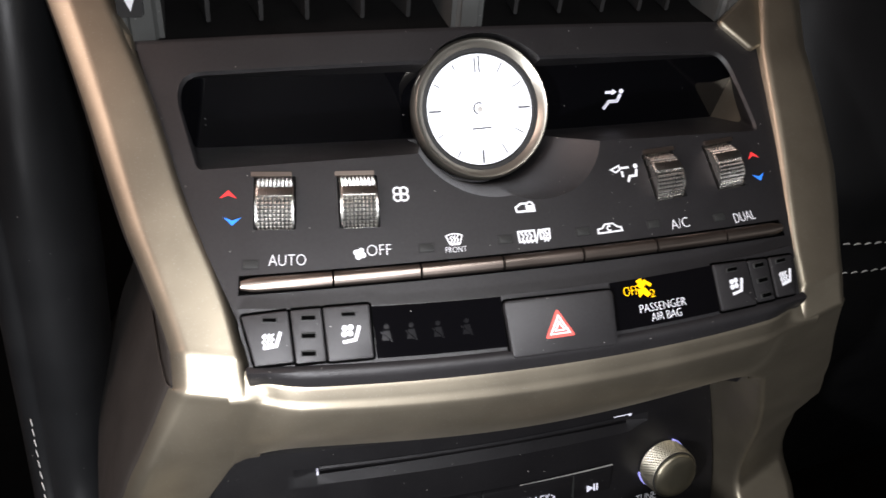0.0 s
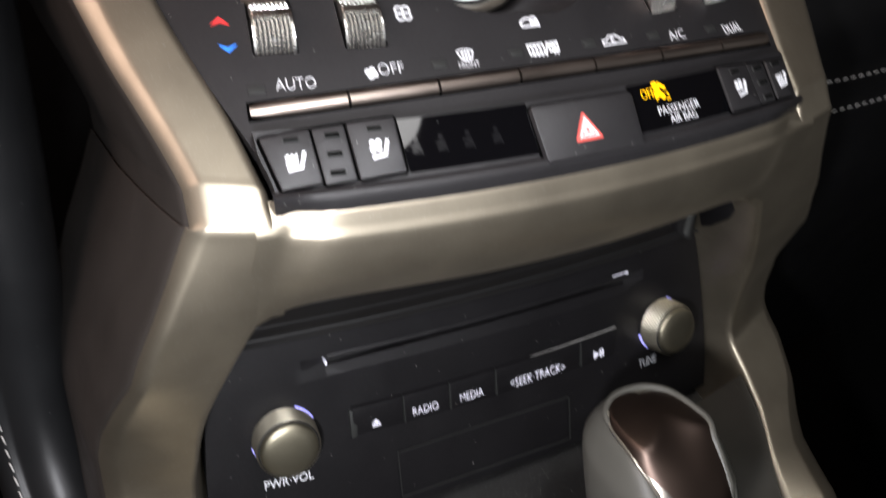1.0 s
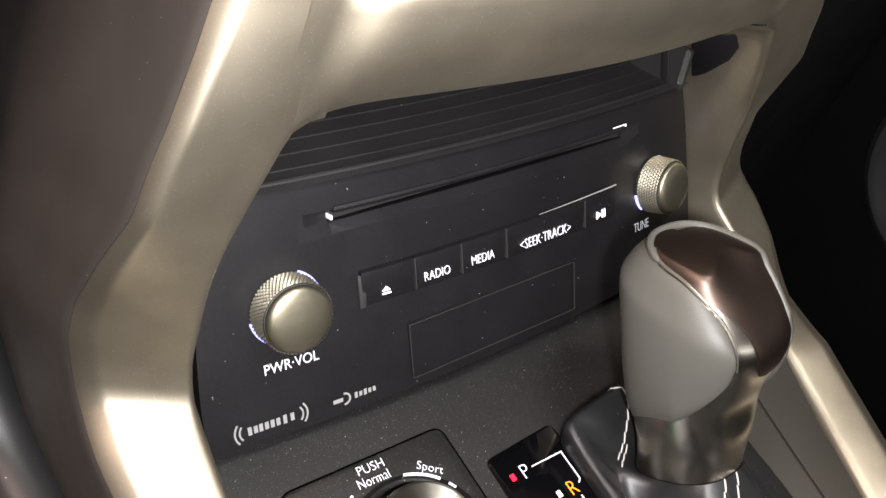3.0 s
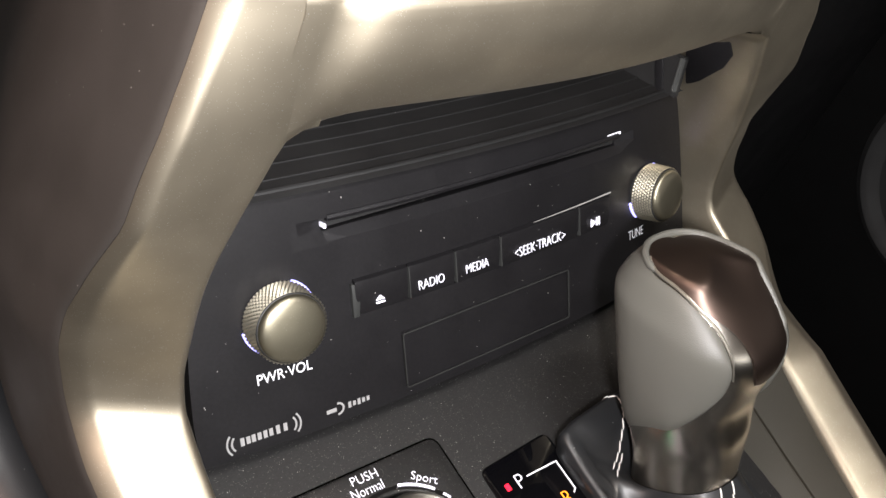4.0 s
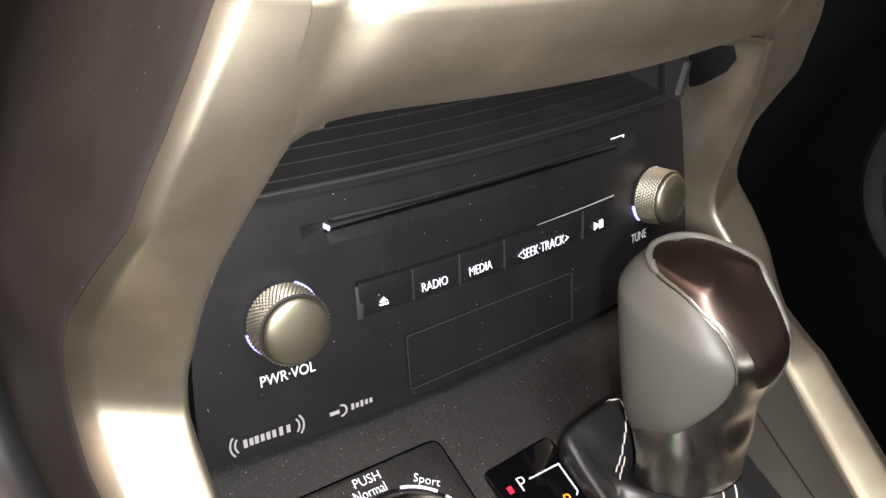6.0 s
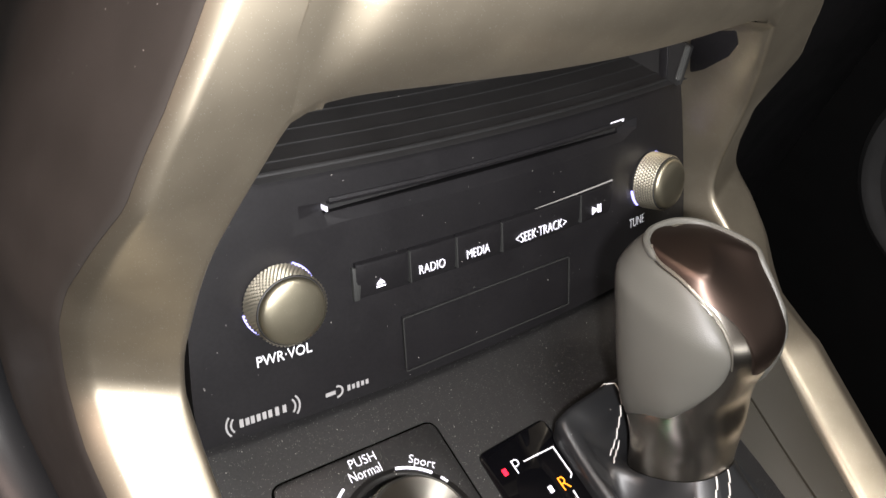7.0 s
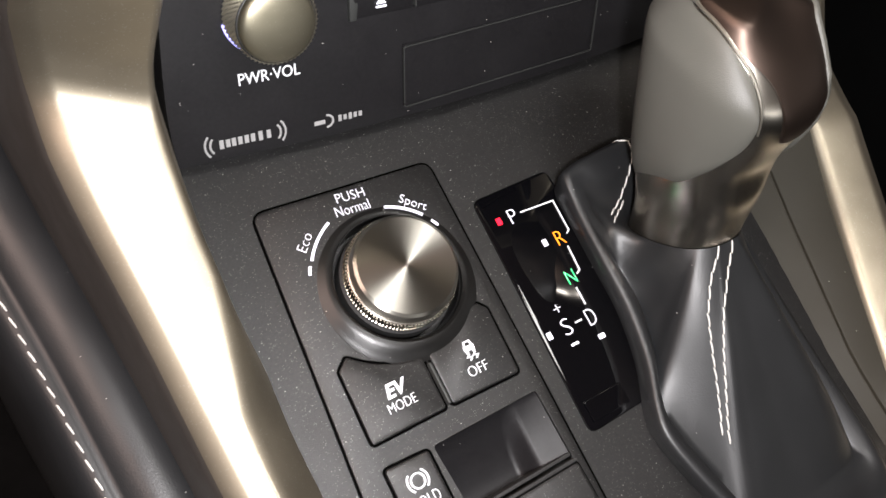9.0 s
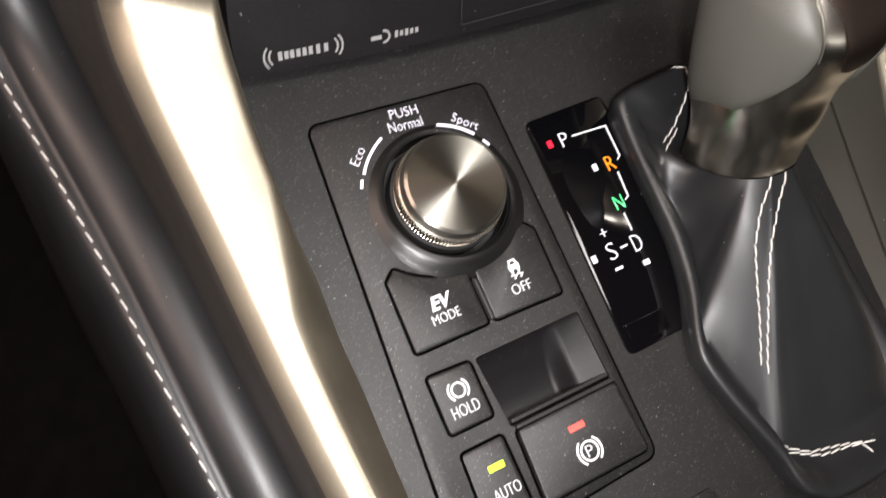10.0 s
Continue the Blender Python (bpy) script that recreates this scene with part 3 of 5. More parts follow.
def words(body, m, w, h, mat, parent, name="lettering", shear=0.0, weight=-0.0002):
    """Printed words, w wide and h high, centred at the pose m."""
    ob = text_part(name, body, Matrix.Identity(4), 0.01, mat, parent, 0.0004, 1.0, shear, "", weight)
    xs = [v.co.x for v in ob.data.vertices]
    ys = [v.co.y for v in ob.data.vertices]
    c = Matrix.Translation((-(min(xs) + max(xs)) / 2, -(min(ys) + max(ys)) / 2, -0.00005))
    ob.data.transform(m @ Matrix.Diagonal((w / (max(xs) - min(xs)), h / (max(ys) - min(ys)), 1, 1)) @ c)
    return ob


WHITE = glow("lit_white_print", (0.8, 0.81, 0.85), 0.32)
WHITE_HOT = glow("lit_white_mark", (0.85, 0.84, 0.95), 0.45)
DIM = material("dim_print", (0.0075, 0.0075, 0.0085), 0.12)
RED = glow("lit_red", (0.9, 0.05, 0.05), 0.9)
REDPRINT = glow("red_print", (0.8, 0.12, 0.1), 0.35)
BLUE = glow("lit_blue", (0.05, 0.25, 0.95), 0.9)
AMBER = glow("lit_amber", (1.0, 0.55, 0.0), 1.6)
ORANGE = glow("lit_orange", (1.0, 0.28, 0.02), 1.3)
GREEN = glow("lit_green", (0.05, 0.8, 0.22), 1.0)
LIME = glow("lit_lime", (0.6, 1.0, 0.05), 1.1)
REDLAMP = glow("red_lamp", (1.0, 0.015, 0.04), 1.5)
VIOLET = glow("lit_violet_ring", (0.42, 0.4, 1.0), 1.4)
DIALFACE = glow("lit_clock_face", (0.95, 0.96, 1.0), 1.15)
HOURS = material("grey_hour_print", (0.07, 0.07, 0.085), 0.5)
LENS = material("dark_lens", (0.028, 0.029, 0.028), 0.5, stain=0.2, spec=0.3)
GREYPLASTIC = material("grey_plastic", (0.075, 0.078, 0.075), 0.5, stain=0.3, bump=0.2, dust=1.4)
SILVER = material("bright_plate", (0.75, 0.73, 0.7), 0.35, 0.6, stain=0.3, bump=0.1)

# ---- climate panel: displays, wheels, bar buttons, printing ----


def display(name, x0, x1, parent, label):
    rows = []
    for z in (0.8225, 0.8515):
        rows.append([(x, 0.0521 + 0.25 * x * x, z) for x in (x0 + (x1 - x0) * i / 12 for i in range(13))])
    return part(name, loft(rows), GLOSS, parent, label)


display("display_window", -0.1115, -0.018, panel, "glossy black display strip")
disp = display("display_window", 0.020, 0.1160, panel, "glossy black display strip")
# airflow sign in the display
m = frame_of((0.0570, 0.0527, 0.8352), (1, 0.028, 0), (0, 0, 1), 0.0001) @ Matrix.Scale(0.86, 4)
mark("airflow_sign", [stroke([(-0.0042, 0.0030), (-0.0008, 0.0030)], 0.0012), flat([(-0.001, 0.0016), (0.0013, 0.0030), (-0.001, 0.0044)]),
                      flat(disc(0.0036, 0.0032, 0.0011)), stroke([(0.0034, 0.0013), (0.0026, -0.0018), (-0.0016, -0.0018), (-0.0036, -0.0052)], 0.0014)],
     m, WHITE_HOT, disp, "white airflow sign")


def thumb_wheel(x, parent):
    """A knurled metal roller in its well, with a plain bar across it."""
    m = on_climate(x, 0.8282, -0.0065)
    bm = bmesh.new()
    w, r, cols, rows = 0.0114, 0.0098, 9, 46
    for j in range(rows):
        a0, a1 = 2 * math.pi * j / rows, 2 * math.pi * (j + 1) / rows
        if math.sin((a0 + a1) / 2) < -0.35:
            continue
        am, gap = (a0 + a1) / 2, 0.09 * (a1 - a0)
        a0, a1 = a0 + gap, a1 - gap
        for i in range(cols):
            x0, x1 = -w / 2 + w * (i + 0.09) / cols, -w / 2 + w * (i + 0.91) / cols
            q = [bm.verts.new(p) for p in ((x0, r * math.cos(a0), r * math.sin(a0)), (x1, r * math.cos(a0), r * math.sin(a0)),
                                           (x1, r * math.cos(a1), r * math.sin(a1)), (x0, r * math.cos(a1), r * math.sin(a1)))]
            tip = bm.verts.new(((x0 + x1) / 2, (r + 0.0009) * math.cos(am), (r + 0.0009) * math.sin(am)))
            for k in range(4):
                bm.faces.new((q[k], q[(k + 1) % 4], tip))
    roller = part("thumb_wheel", moved(bm, m), WHEEL, parent, "knurled nickel thumb wheel", smooth=False)
    part("core", moved(lathe([(0.0001, 0), (r - 0.0002, 0), (r - 0.0002, w - 0.0004), (0.0001, w - 0.0004)], 40), m @ Matrix.Translation((0.0002 - w / 2, 0, 0)) @ Matrix.Rotation(radians(90), 4, "Y")), DARKPLASTIC, roller)
    side = join(*[moved(lathe([(0.0001, 0), (0.0101, 0), (0.0101, 0.0006), (0.0001, 0.0006)], 40), Matrix.Translation((s * w / 2 - 0.0003, 0, 0)) @ Matrix.Rotation(radians(90), 4, "Y")) for s in (-1, 1)])
    part("rim", moved(side, m), WHEEL, roller)
    bar = moved(slab(rounded(w * 0.98, 0.0036, 0.0005), 0, 0.0016, 0.0004), m @ Matrix.Rotation(radians(-12), 4, "X") @ Matrix.Translation((0, 0, r - 0.0006)))
    part("index_bar", bar, WHEEL, roller, "plain bar across the wheel")
    cutx = box(on_climate, x - 0.0064, x + 0.0064, 0.8334, 0.8343, -0.001, 0.0007, 0.0003)
    part("well_edge", cutx, BARS, roller)


for x in (-0.081, -0.0545, 0.057, 0.0835):
    thumb_wheel(x, panel)

EDGES = (-0.0945, -0.066, -0.038, -0.0104, 0.018, 0.0462, 0.075, 0.1007)
for k, (a, b) in enumerate(zip(EDGES, EDGES[1:])):
    rows = []
    for i in range(11):
        x = a + 0.0004 + (b - a - 0.0008) * i / 10
        h = 0.00235
        if k == 0 and i < 2 or k == 6 and i > 8:
            h *= 0.62 if i in (0, 10) else 0.93
        z = 0.8139 - 0.22 * x * x
        m = on_climate(x, z)
        prof = [(-h * 1.1, -0.003), (-h, 0.0004), (-h * 0.72, 0.0013), (h * 0.1, 0.0019), (h * 0.75, 0.0015), (h, 0.0004), (h * 1.1, -0.003)]
        rows.append([(m @ Vector((0, v, o))) for v, o in prof])
    slot = [[m0 @ Vector((0, v, o)) for v, o in ((-0.0031, -0.002), (-0.0031, 0.0002), (0.0031, 0.0002), (0.0031, -0.002))]
            for m0 in (on_climate(a - 0.0004 + (b - a + 0.0008) * i / 10, 0.8139 - 0.22 * (a + (b - a) * i / 10) ** 2) for i in range(11))]
    part("slot", loft(slot, closed=True, caps=True), JOINT, panel)
    part("bar_button", loft(rows, closed=True, caps=True), BARS, panel, "slim satin metal push bar", angle=50)

# printing above the bars
words("AUTO", on_climate(-0.0793, 0.8168), 0.0115, 0.0036, WHITE, panel)
words("OFF", on_climate(-0.0503, 0.8182), 0.0078, 0.0036, WHITE, panel)
words("FRONT", on_climate(-0.0252, 0.8174), 0.0070, 0.0019, WHITE, panel)
words("A/C", on_climate(0.0581, 0.8172), 0.0074, 0.0036, WHITE, panel)
words("DUAL", on_climate(0.0860, 0.8160), 0.0094, 0.0036, WHITE, panel)


def fan_sign(m, s, w, parent, solid=False):
    bms = []
    for a in (45, 135, 225, 315):
        c = (s * 0.52 * math.cos(radians(a)), s * 0.52 * math.sin(radians(a)))
        bms.append(flat(disc(*c, s * 0.46)) if solid else stroke(disc(*c, s * 0.42, 12) + [disc(*c, s * 0.42, 12)[0]], w))
    mark("fan_sign", bms, m, WHITE, parent)


fan_sign(on_climate(-0.0404, 0.8293), 0.0030, 0.0006, panel)
fan_sign(on_climate(-0.0566, 0.8176) @ rot(20), 0.0021, 0.0005, panel, True)


def waves(x, y, h, w):
    return stroke([(x + 0.0004 * math.sin(4.5 * math.pi * i / 10), y - h / 2 + h * i / 10) for i in range(11)], w)


mark("front_demister_sign", [stroke(arc(0, -0.0045, 0.0072, 62, 118, 8), 0.0005), stroke([(-0.0034, 0.0018), (-0.002, -0.0018), (0.002, -0.0018), (0.0034, 0.0018)], 0.0005)]
     + [waves(x, -0.0002, 0.0040, 0.0005) for x in (-0.0013, 0, 0.0013)], on_climate(-0.0252, 0.8193) @ Matrix.Scale(0.80, 4), WHITE, panel)
mark("rear_demister_sign", [stroke([(-0.0056, 0.002), (0.0001, 0.002), (0.0001, -0.0016), (-0.0056, -0.0016), (-0.0056, 0.002)], 0.0006),
                            stroke([(0.0022, 0.0018), (0.0056, 0.002), (0.0052, -0.0012), (0.002, -0.0012), (0.0022, 0.0018)], 0.0006), stroke([(0.0002, -0.0024), (0.0018, 0.0022)], 0.0005)]
     + [waves(x, 0, 0.0044, 0.0005) for x in (-0.0042, -0.0028, -0.0014, 0.0032, 0.0043)], on_climate(0.0025, 0.8187), WHITE, panel)
mark("recirculation_sign", [stroke([(-0.005, -0.001), (-0.0048, 0.0006), (-0.003, 0.0008), (-0.0016, 0.0022), (0.0018, 0.0022), (0.0034, 0.0007), (0.0048, 0.0004), (0.005, -0.001), (-0.005, -0.001)], 0.0006),
                            stroke(arc(0, 0.0005, 0.0009, 60, 300, 8), 0.0005)], on_climate(0.0303, 0.8182) @ Matrix.Scale(0.92, 4), WHITE, panel)
mark("lock_sign", [stroke([(-0.0032, -0.0012), (-0.0034, 0.0004), (-0.0014, 0.0016), (0.0004, 0.0016)], 0.0007), flat([(0.0002, -0.0016), (0.0034, -0.0016), (0.0034, 0.0008), (0.0002, 0.0008)]),
                   stroke(arc(0.0018, 0.0008, 0.0012, 0, 180, 8), 0.0006), stroke([(-0.003, -0.0012), (0.0, -0.0012)], 0.0007)], on_climate(0.0012, 0.8247), WHITE, panel)
mark("airflow_mode_sign", [stroke([(-0.0054, 0.002), (-0.002, 0.0032), (-0.0018, 0.0018), (-0.0038, 0.0008), (-0.0054, 0.002)], 0.0006), stroke([(-0.0012, 0.0022), (0.0016, 0.0022)], 0.0008),
                           flat(disc(0.0046, 0.0024, 0.0009, 10)), stroke([(0.0046, 0.001), (0.0038, -0.0012), (0.0012, -0.0012), (0.0002, -0.003)], 0.0009), stroke([(-0.0014, 0.0008), (-0.0014, -0.001)], 0.0008)],
     on_climate(0.0416, 0.8297), WHITE, panel)
for x, z in ((-0.0951, 0.8296), (0.0975, 0.8290)):
    mark("warmer_arrow", [flat([(-0.0027, -0.001), (0, 0.0017), (0.0027, -0.001), (0, 0.0001)])], on_climate(x, z), RED, panel, "red arrow pointing up")
for x, z in ((-0.0947, 0.8246), (0.0977, 0.8241)):
    mark("cooler_arrow", [flat([(-0.0027, 0.001), (0, -0.0001), (0.0027, 0.001), (0, -0.0017)])], on_climate(x, z), BLUE, panel, "blue arrow pointing down")
for x, z in ((-0.0906, 0.8160), (-0.0349, 0.8181), (-0.0079, 0.8186), (0.0202, 0.8185), (0.0476, 0.8179), (0.0751, 0.8169)):
    lamp = part("lamp_window", moved(slab(rounded(0.0044, 0.0024, 0.0004), -0.001, 0.0003, 0.0001), on_climate(x, z)), LENS, panel)
    part("surround", moved(join(*[stroke([(-0.0025, -0.0015), (0.0025, -0.0015), (0.0025, 0.0015), (-0.0025, 0.0015), (-0.0025, -0.0015)], 0.0004, 0.0002)]), on_climate(x, z)), RUBBER, lamp)

# ---- clock ----
clock = thing("analogue_clock", moved(lathe([(0.0001, -0.016), (0.0242, -0.016), (0.0252, -0.004), (0.0262, 0.0005), (0.0262, 0.0015), (0.0215, 0.0015), (0.0215, -0.0005), (0.0001, -0.0005)], 72), CLOCK),
              DARKPLASTIC, "round analogue clock with a white lit dial and nickel ring", "clock")
part("bezel", moved(lathe([(0.0266, -0.0022), (0.0268, 0.001), (0.0264, 0.003), (0.0256, 0.0038), (0.0244, 0.0034), (0.0226, 0.0012), (0.0218, 0.0006), (0.0216, -0.0004), (0.022, -0.0022), (0.0266, -0.0022)], 96), CLOCK), CHROME, clock, "satin nickel ring")
part("inner_ring", moved(lathe([(0.0219, -0.0004), (0.0219, 0.0008), (0.0208, 0.0003), (0.0208, -0.0004), (0.0219, -0.0004)], 72), CLOCK), LENS, clock)
part("dial", moved(lathe([(0.0001, -0.0002), (0.0209, -0.0002), (0.0209, 0.0), (0.0001, 0.0)], 64), CLOCK), DIALFACE, clock, "white back-lit dial")
for i in range(12):
    a = 90 - 30 * i
    r0, r1, w = (0.0156, 0.0198, 0.0004) if i % 3 else (0.0154, 0.0200, 0.0007)
    if i == 0:
        for dx in (-0.0008, 0.0008):
            mark("hour_mark", [stroke([(dx, 0.0140), (dx, 0.0200)], 0.0005)], CLOCK, HOURS, clock)
        continue
    if i in (7, 8, 10, 11):
        r0 = 0.0175
    mark("hour_mark", [stroke([(r0 * math.cos(radians(a)), r0 * math.sin(radians(a))), (r1 * math.cos(radians(a)), r1 * math.sin(radians(a)))], w)], CLOCK, HOURS, clock)
mark("pointer", [stroke(arc(0.0, 0.0, 0.0021, 60, 250, 10), 0.0005)], CLOCK @ Matrix.Translation((-0.0004, 0.0004, 0.0004)), HOURS, clock)
part("hub", moved(lathe([(0.0001, 0), (0.0012, 0), (0.0010, 0.0006), (0.0001, 0.0006)], 20), CLOCK), SILVER, clock)
mark("maker_mark", [stroke([(-0.0035, -0.0072), (0.004, -0.0070)], 0.0006)], CLOCK, HOURS, clock)

# ---- switch row under the bars ----


def switch_key(name, quad, parent, label, r=0.0008, up=0.0012):
    pts = [on_lower(x, z).translation for x, z in quad]
    xm, zm = sum(q[0] for q in quad) / len(quad), sum(q[1] for q in quad) / len(quad)
    m = on_lower(xm, zm)
    inv = m.inverted()
    loc = [(inv @ p).to_2d() for p in pts]
    line = corners([tuple(p) for p in loc], r)
    part("key_gap", moved(stroke(line + line[:1], 0.0015, 0.0003), m), JOINT, parent)
    return part(name, moved(slab(corners([tuple(p) for p in loc], r), -0.003, up, 0.0005), m), PANEL, parent, label), m


def lamp_window(m, h, up, parent):
    """A small dark lamp in a raised rim."""
    rim = part("lamp_window", moved(slab(rounded(0.0046, h, 0.0003), 0, up, 0.0002), m), LENS, parent)
    part("lamp_lens", moved(slab(rounded(0.0040, h - 0.0007, 0.0002), 0, up + 0.0001), m), JOINT, rim)


def seat_sign(m, kind, parent, flip=1):
    seat = [stroke([(0.0032 * flip, 0.0026), (0.002 * flip, -0.0014), (-0.0016 * flip, -0.002)], 0.0010)]
    if kind == "heat":
        seat += [waves(x * flip, 0.0004, 0.0036, 0.0005) for x in (-0.0016, -0.0004, 0.0008)]
    else:
        seat += [flat(disc(x * flip, y, 0.0009, 10)) for x, y in ((-0.0012, 0.0022), (0.0006, 0.0024), (-0.0014, 0.0004), (0.0004, 0.0006))]
    mark("seat_sign", seat, m @ Matrix.Translation((0, -0.0008, 0.0012)), WHITE, parent)


for s, quads in ((-1, (((-0.0951, 0.8089), (-0.0813, 0.8100), (-0.0810, 0.7988), (-0.0925, 0.7981)), ((-0.0806, 0.8100), (-0.0714, 0.8104), (-0.0714, 0.7988), (-0.0806, 0.7984)), ((-0.0709, 0.8104), (-0.0568, 0.8108), (-0.0572, 0.7990), (-0.0709, 0.7986)))),
                 (1, (((0.0980, 0.8082), (0.0876, 0.8088), (0.0884, 0.7985), (0.0967, 0.7982)), ((0.0870, 0.8088), (0.0782, 0.8094), (0.0798, 0.7985), (0.0878, 0.7983)), ((0.0776, 0.8094), (0.0632, 0.8102), (0.0641, 0.7985), (0.0792, 0.7983))))):
    key, m = switch_key("seat_heater_switch", quads[0], lower, "black seat heater key with white sign")
    seat_sign(m, "heat", key)
    lamp_window(m @ Matrix.Translation((0, 0.0056, 0)), 0.0017, 0.0015, key)
    key, m = switch_key("lamp_column", quads[1], lower, "black strip with three small lamps", up=0.0006)
    for dy in (0.0054, 0.0, -0.0054):
        lamp_window(m @ Matrix.Translation((0, dy, 0)), 0.0019, 0.0011, key)
    key, m = switch_key("seat_fan_switch", quads[2], lower, "black seat ventilation key with white sign")
    seat_sign(m, "fan", key)
    lamp_window(m @ Matrix.Translation((0, 0.0056, 0)), 0.0017, 0.0015, key)


def lower_window(name, x0, x1, label):
    return part(name, face_slab(on_lower, 0.7988, 0.8102, lambda v: x0, lambda v: x1, 0.002, off=0.0006, nx=10, nv=2), GLOSS, lower, label)


win = lower_window("belt_reminder_window", -0.0562, -0.0150, "glossy black window with unlit belt signs")
for x in (-0.0525, -0.0448, -0.0364, -0.0272):
    mark("unlit_sign", [flat(disc(0, 0.0022, 0.0008, 10)), flat([(-0.0016, -0.002), (0.0016, -0.002), (0.001, 0.001), (-0.001, 0.001)]), stroke([(-0.0018, 0.0006), (0.0016, -0.0024)], 0.0004)],
         on_lower(x, 0.8040, 0.0006), DIM, win)
win = lower_window("airbag_window", 0.0230, 0.0634, "glossy black window with airbag lamps")
words("OFF", on_lower(0.0305, 0.8076, 0.0006), 0.0056, 0.0030, AMBER, win)
mark("airbag_sign", [flat(disc(-0.0006, 0.0018, 0.0013)), flat([(-0.0022, 0.0002), (0.0006, 0.0006), (0.0024, -0.0018), (0.001, -0.0026), (-0.0004, -0.0012), (-0.002, -0.0024)]), stroke([(0.0006, 0.0028), (0.0028, 0.0012)], 0.0010), stroke([(-0.002, 0.003), (-0.0004, 0.0034)], 0.0008)],
     on_lower(0.0352, 0.8074, 0.0006), AMBER, win)
words("2", on_lower(0.0384, 0.8062, 0.0006), 0.0018, 0.0026, AMBER, win)
words("PASSENGER", on_lower(0.0416, 0.8030, 0.0006), 0.0178, 0.0027, WHITE, win)
words("AIR BAG", on_lower(0.0424, 0.8006, 0.0006), 0.0116, 0.0027, WHITE, win)
key, m = switch_key("hazard_switch", ((-0.0148, 0.8090), (0.0230, 0.8086), (0.0222, 0.7958), (-0.0140, 0.7960)), lower, "black hazard switch with a red triangle", r=0.0018, up=0.0022)
tri = [(-0.0052, -0.0040), (0.0052, -0.0040), (0.0, 0.0052)]
mark("warning_triangle", [flat(corners(tri, 0.0006))], m @ Matrix.Translation((-0.0016, 0.0, 0.0023)), REDPRINT, key, "red warning triangle")
for k in (0.62, 0.3):
    mark("triangle_line", [stroke([(x * k, y * k - 0.0009 * (1 - k)) for x, y in tri + tri[:1]], 0.0005)], m @ Matrix.Translation((-0.0016, 0.0, 0.0026)), WHITE, key)

# ---- radio: slot, knobs, keys, printing ----
cut(radio, box(on_radio, -0.0705, 0.0705, 0.6985, 0.7025, -0.012, 0.004, 0.0008))
wedge = []
for x, k in ((-0.080, 0.0), (-0.0705, 1.0), (0.0705, 1.0), (0.080, 0.0)):
    n = on_radio(x, 0.7)
    wedge.append([on_radio(x, 0.7025, 0.001).translation, on_radio(x, 0.6935, 0.001).translation, on_radio(x, 0.6988, -0.0002 - 0.0032 * k).translation, on_radio(x, 0.7025, -0.0002 - 0.0032 * k).translation])
rows = []
for i in range(17):
    x = -0.0705 + 0.141 * i / 16
    rows.append([on_radio(x, 0.7023, 0.001).translation, on_radio(x, 0.6935, 0.001).translation, on_radio(x, 0.6990, -0.0034).translation, on_radio(x, 0.7023, -0.0034).translation])
cut(radio, loft([wedge[0]] + rows + [wedge[3]], closed=True, caps=True))
slot = part("disc_slot", moved(slab(rounded(0.1405, 0.0030, 0.0004), -0.0105, -0.006), on_radio(0, 0.7005)), RUBBER, radio, "dark felt-lined disc slot")
slot_rows = []
for i in range(25):
    x = -0.0695 + 0.139 * i / 24
    m = on_radio(x, 0.7022)
    slot_rows.append([m @ Vector((0, 0.0014 * math.cos(a), -0.0006 + 0.0014 * math.sin(a))) for a in (2 * math.pi * j / 8 for j in range(8))])
part("upper_lip", tube([on_radio(0.113 * (2 * i / 30 - 1), 0.7136, -0.0004).translation for i in range(31)], 0.0011, 8), RUBBER, radio, "rounded edge of the tray over the radio")
part("slot_lip", loft(slot_rows, closed=True, caps=True), RADIO, slot)
part("slot_lamp", moved(slab(rounded(0.0008, 0.0016, 0.0002), -0.004, 0.0), on_radio(-0.0704, 0.6998)), WHITE_HOT, slot, "small white lamp")
part("slot_lamp", moved(slab(rounded(0.0090, 0.0012, 0.0004), -0.004, 0.0), on_radio(0.0668, 0.7032)), WHITE_HOT, slot, "small white lamp")


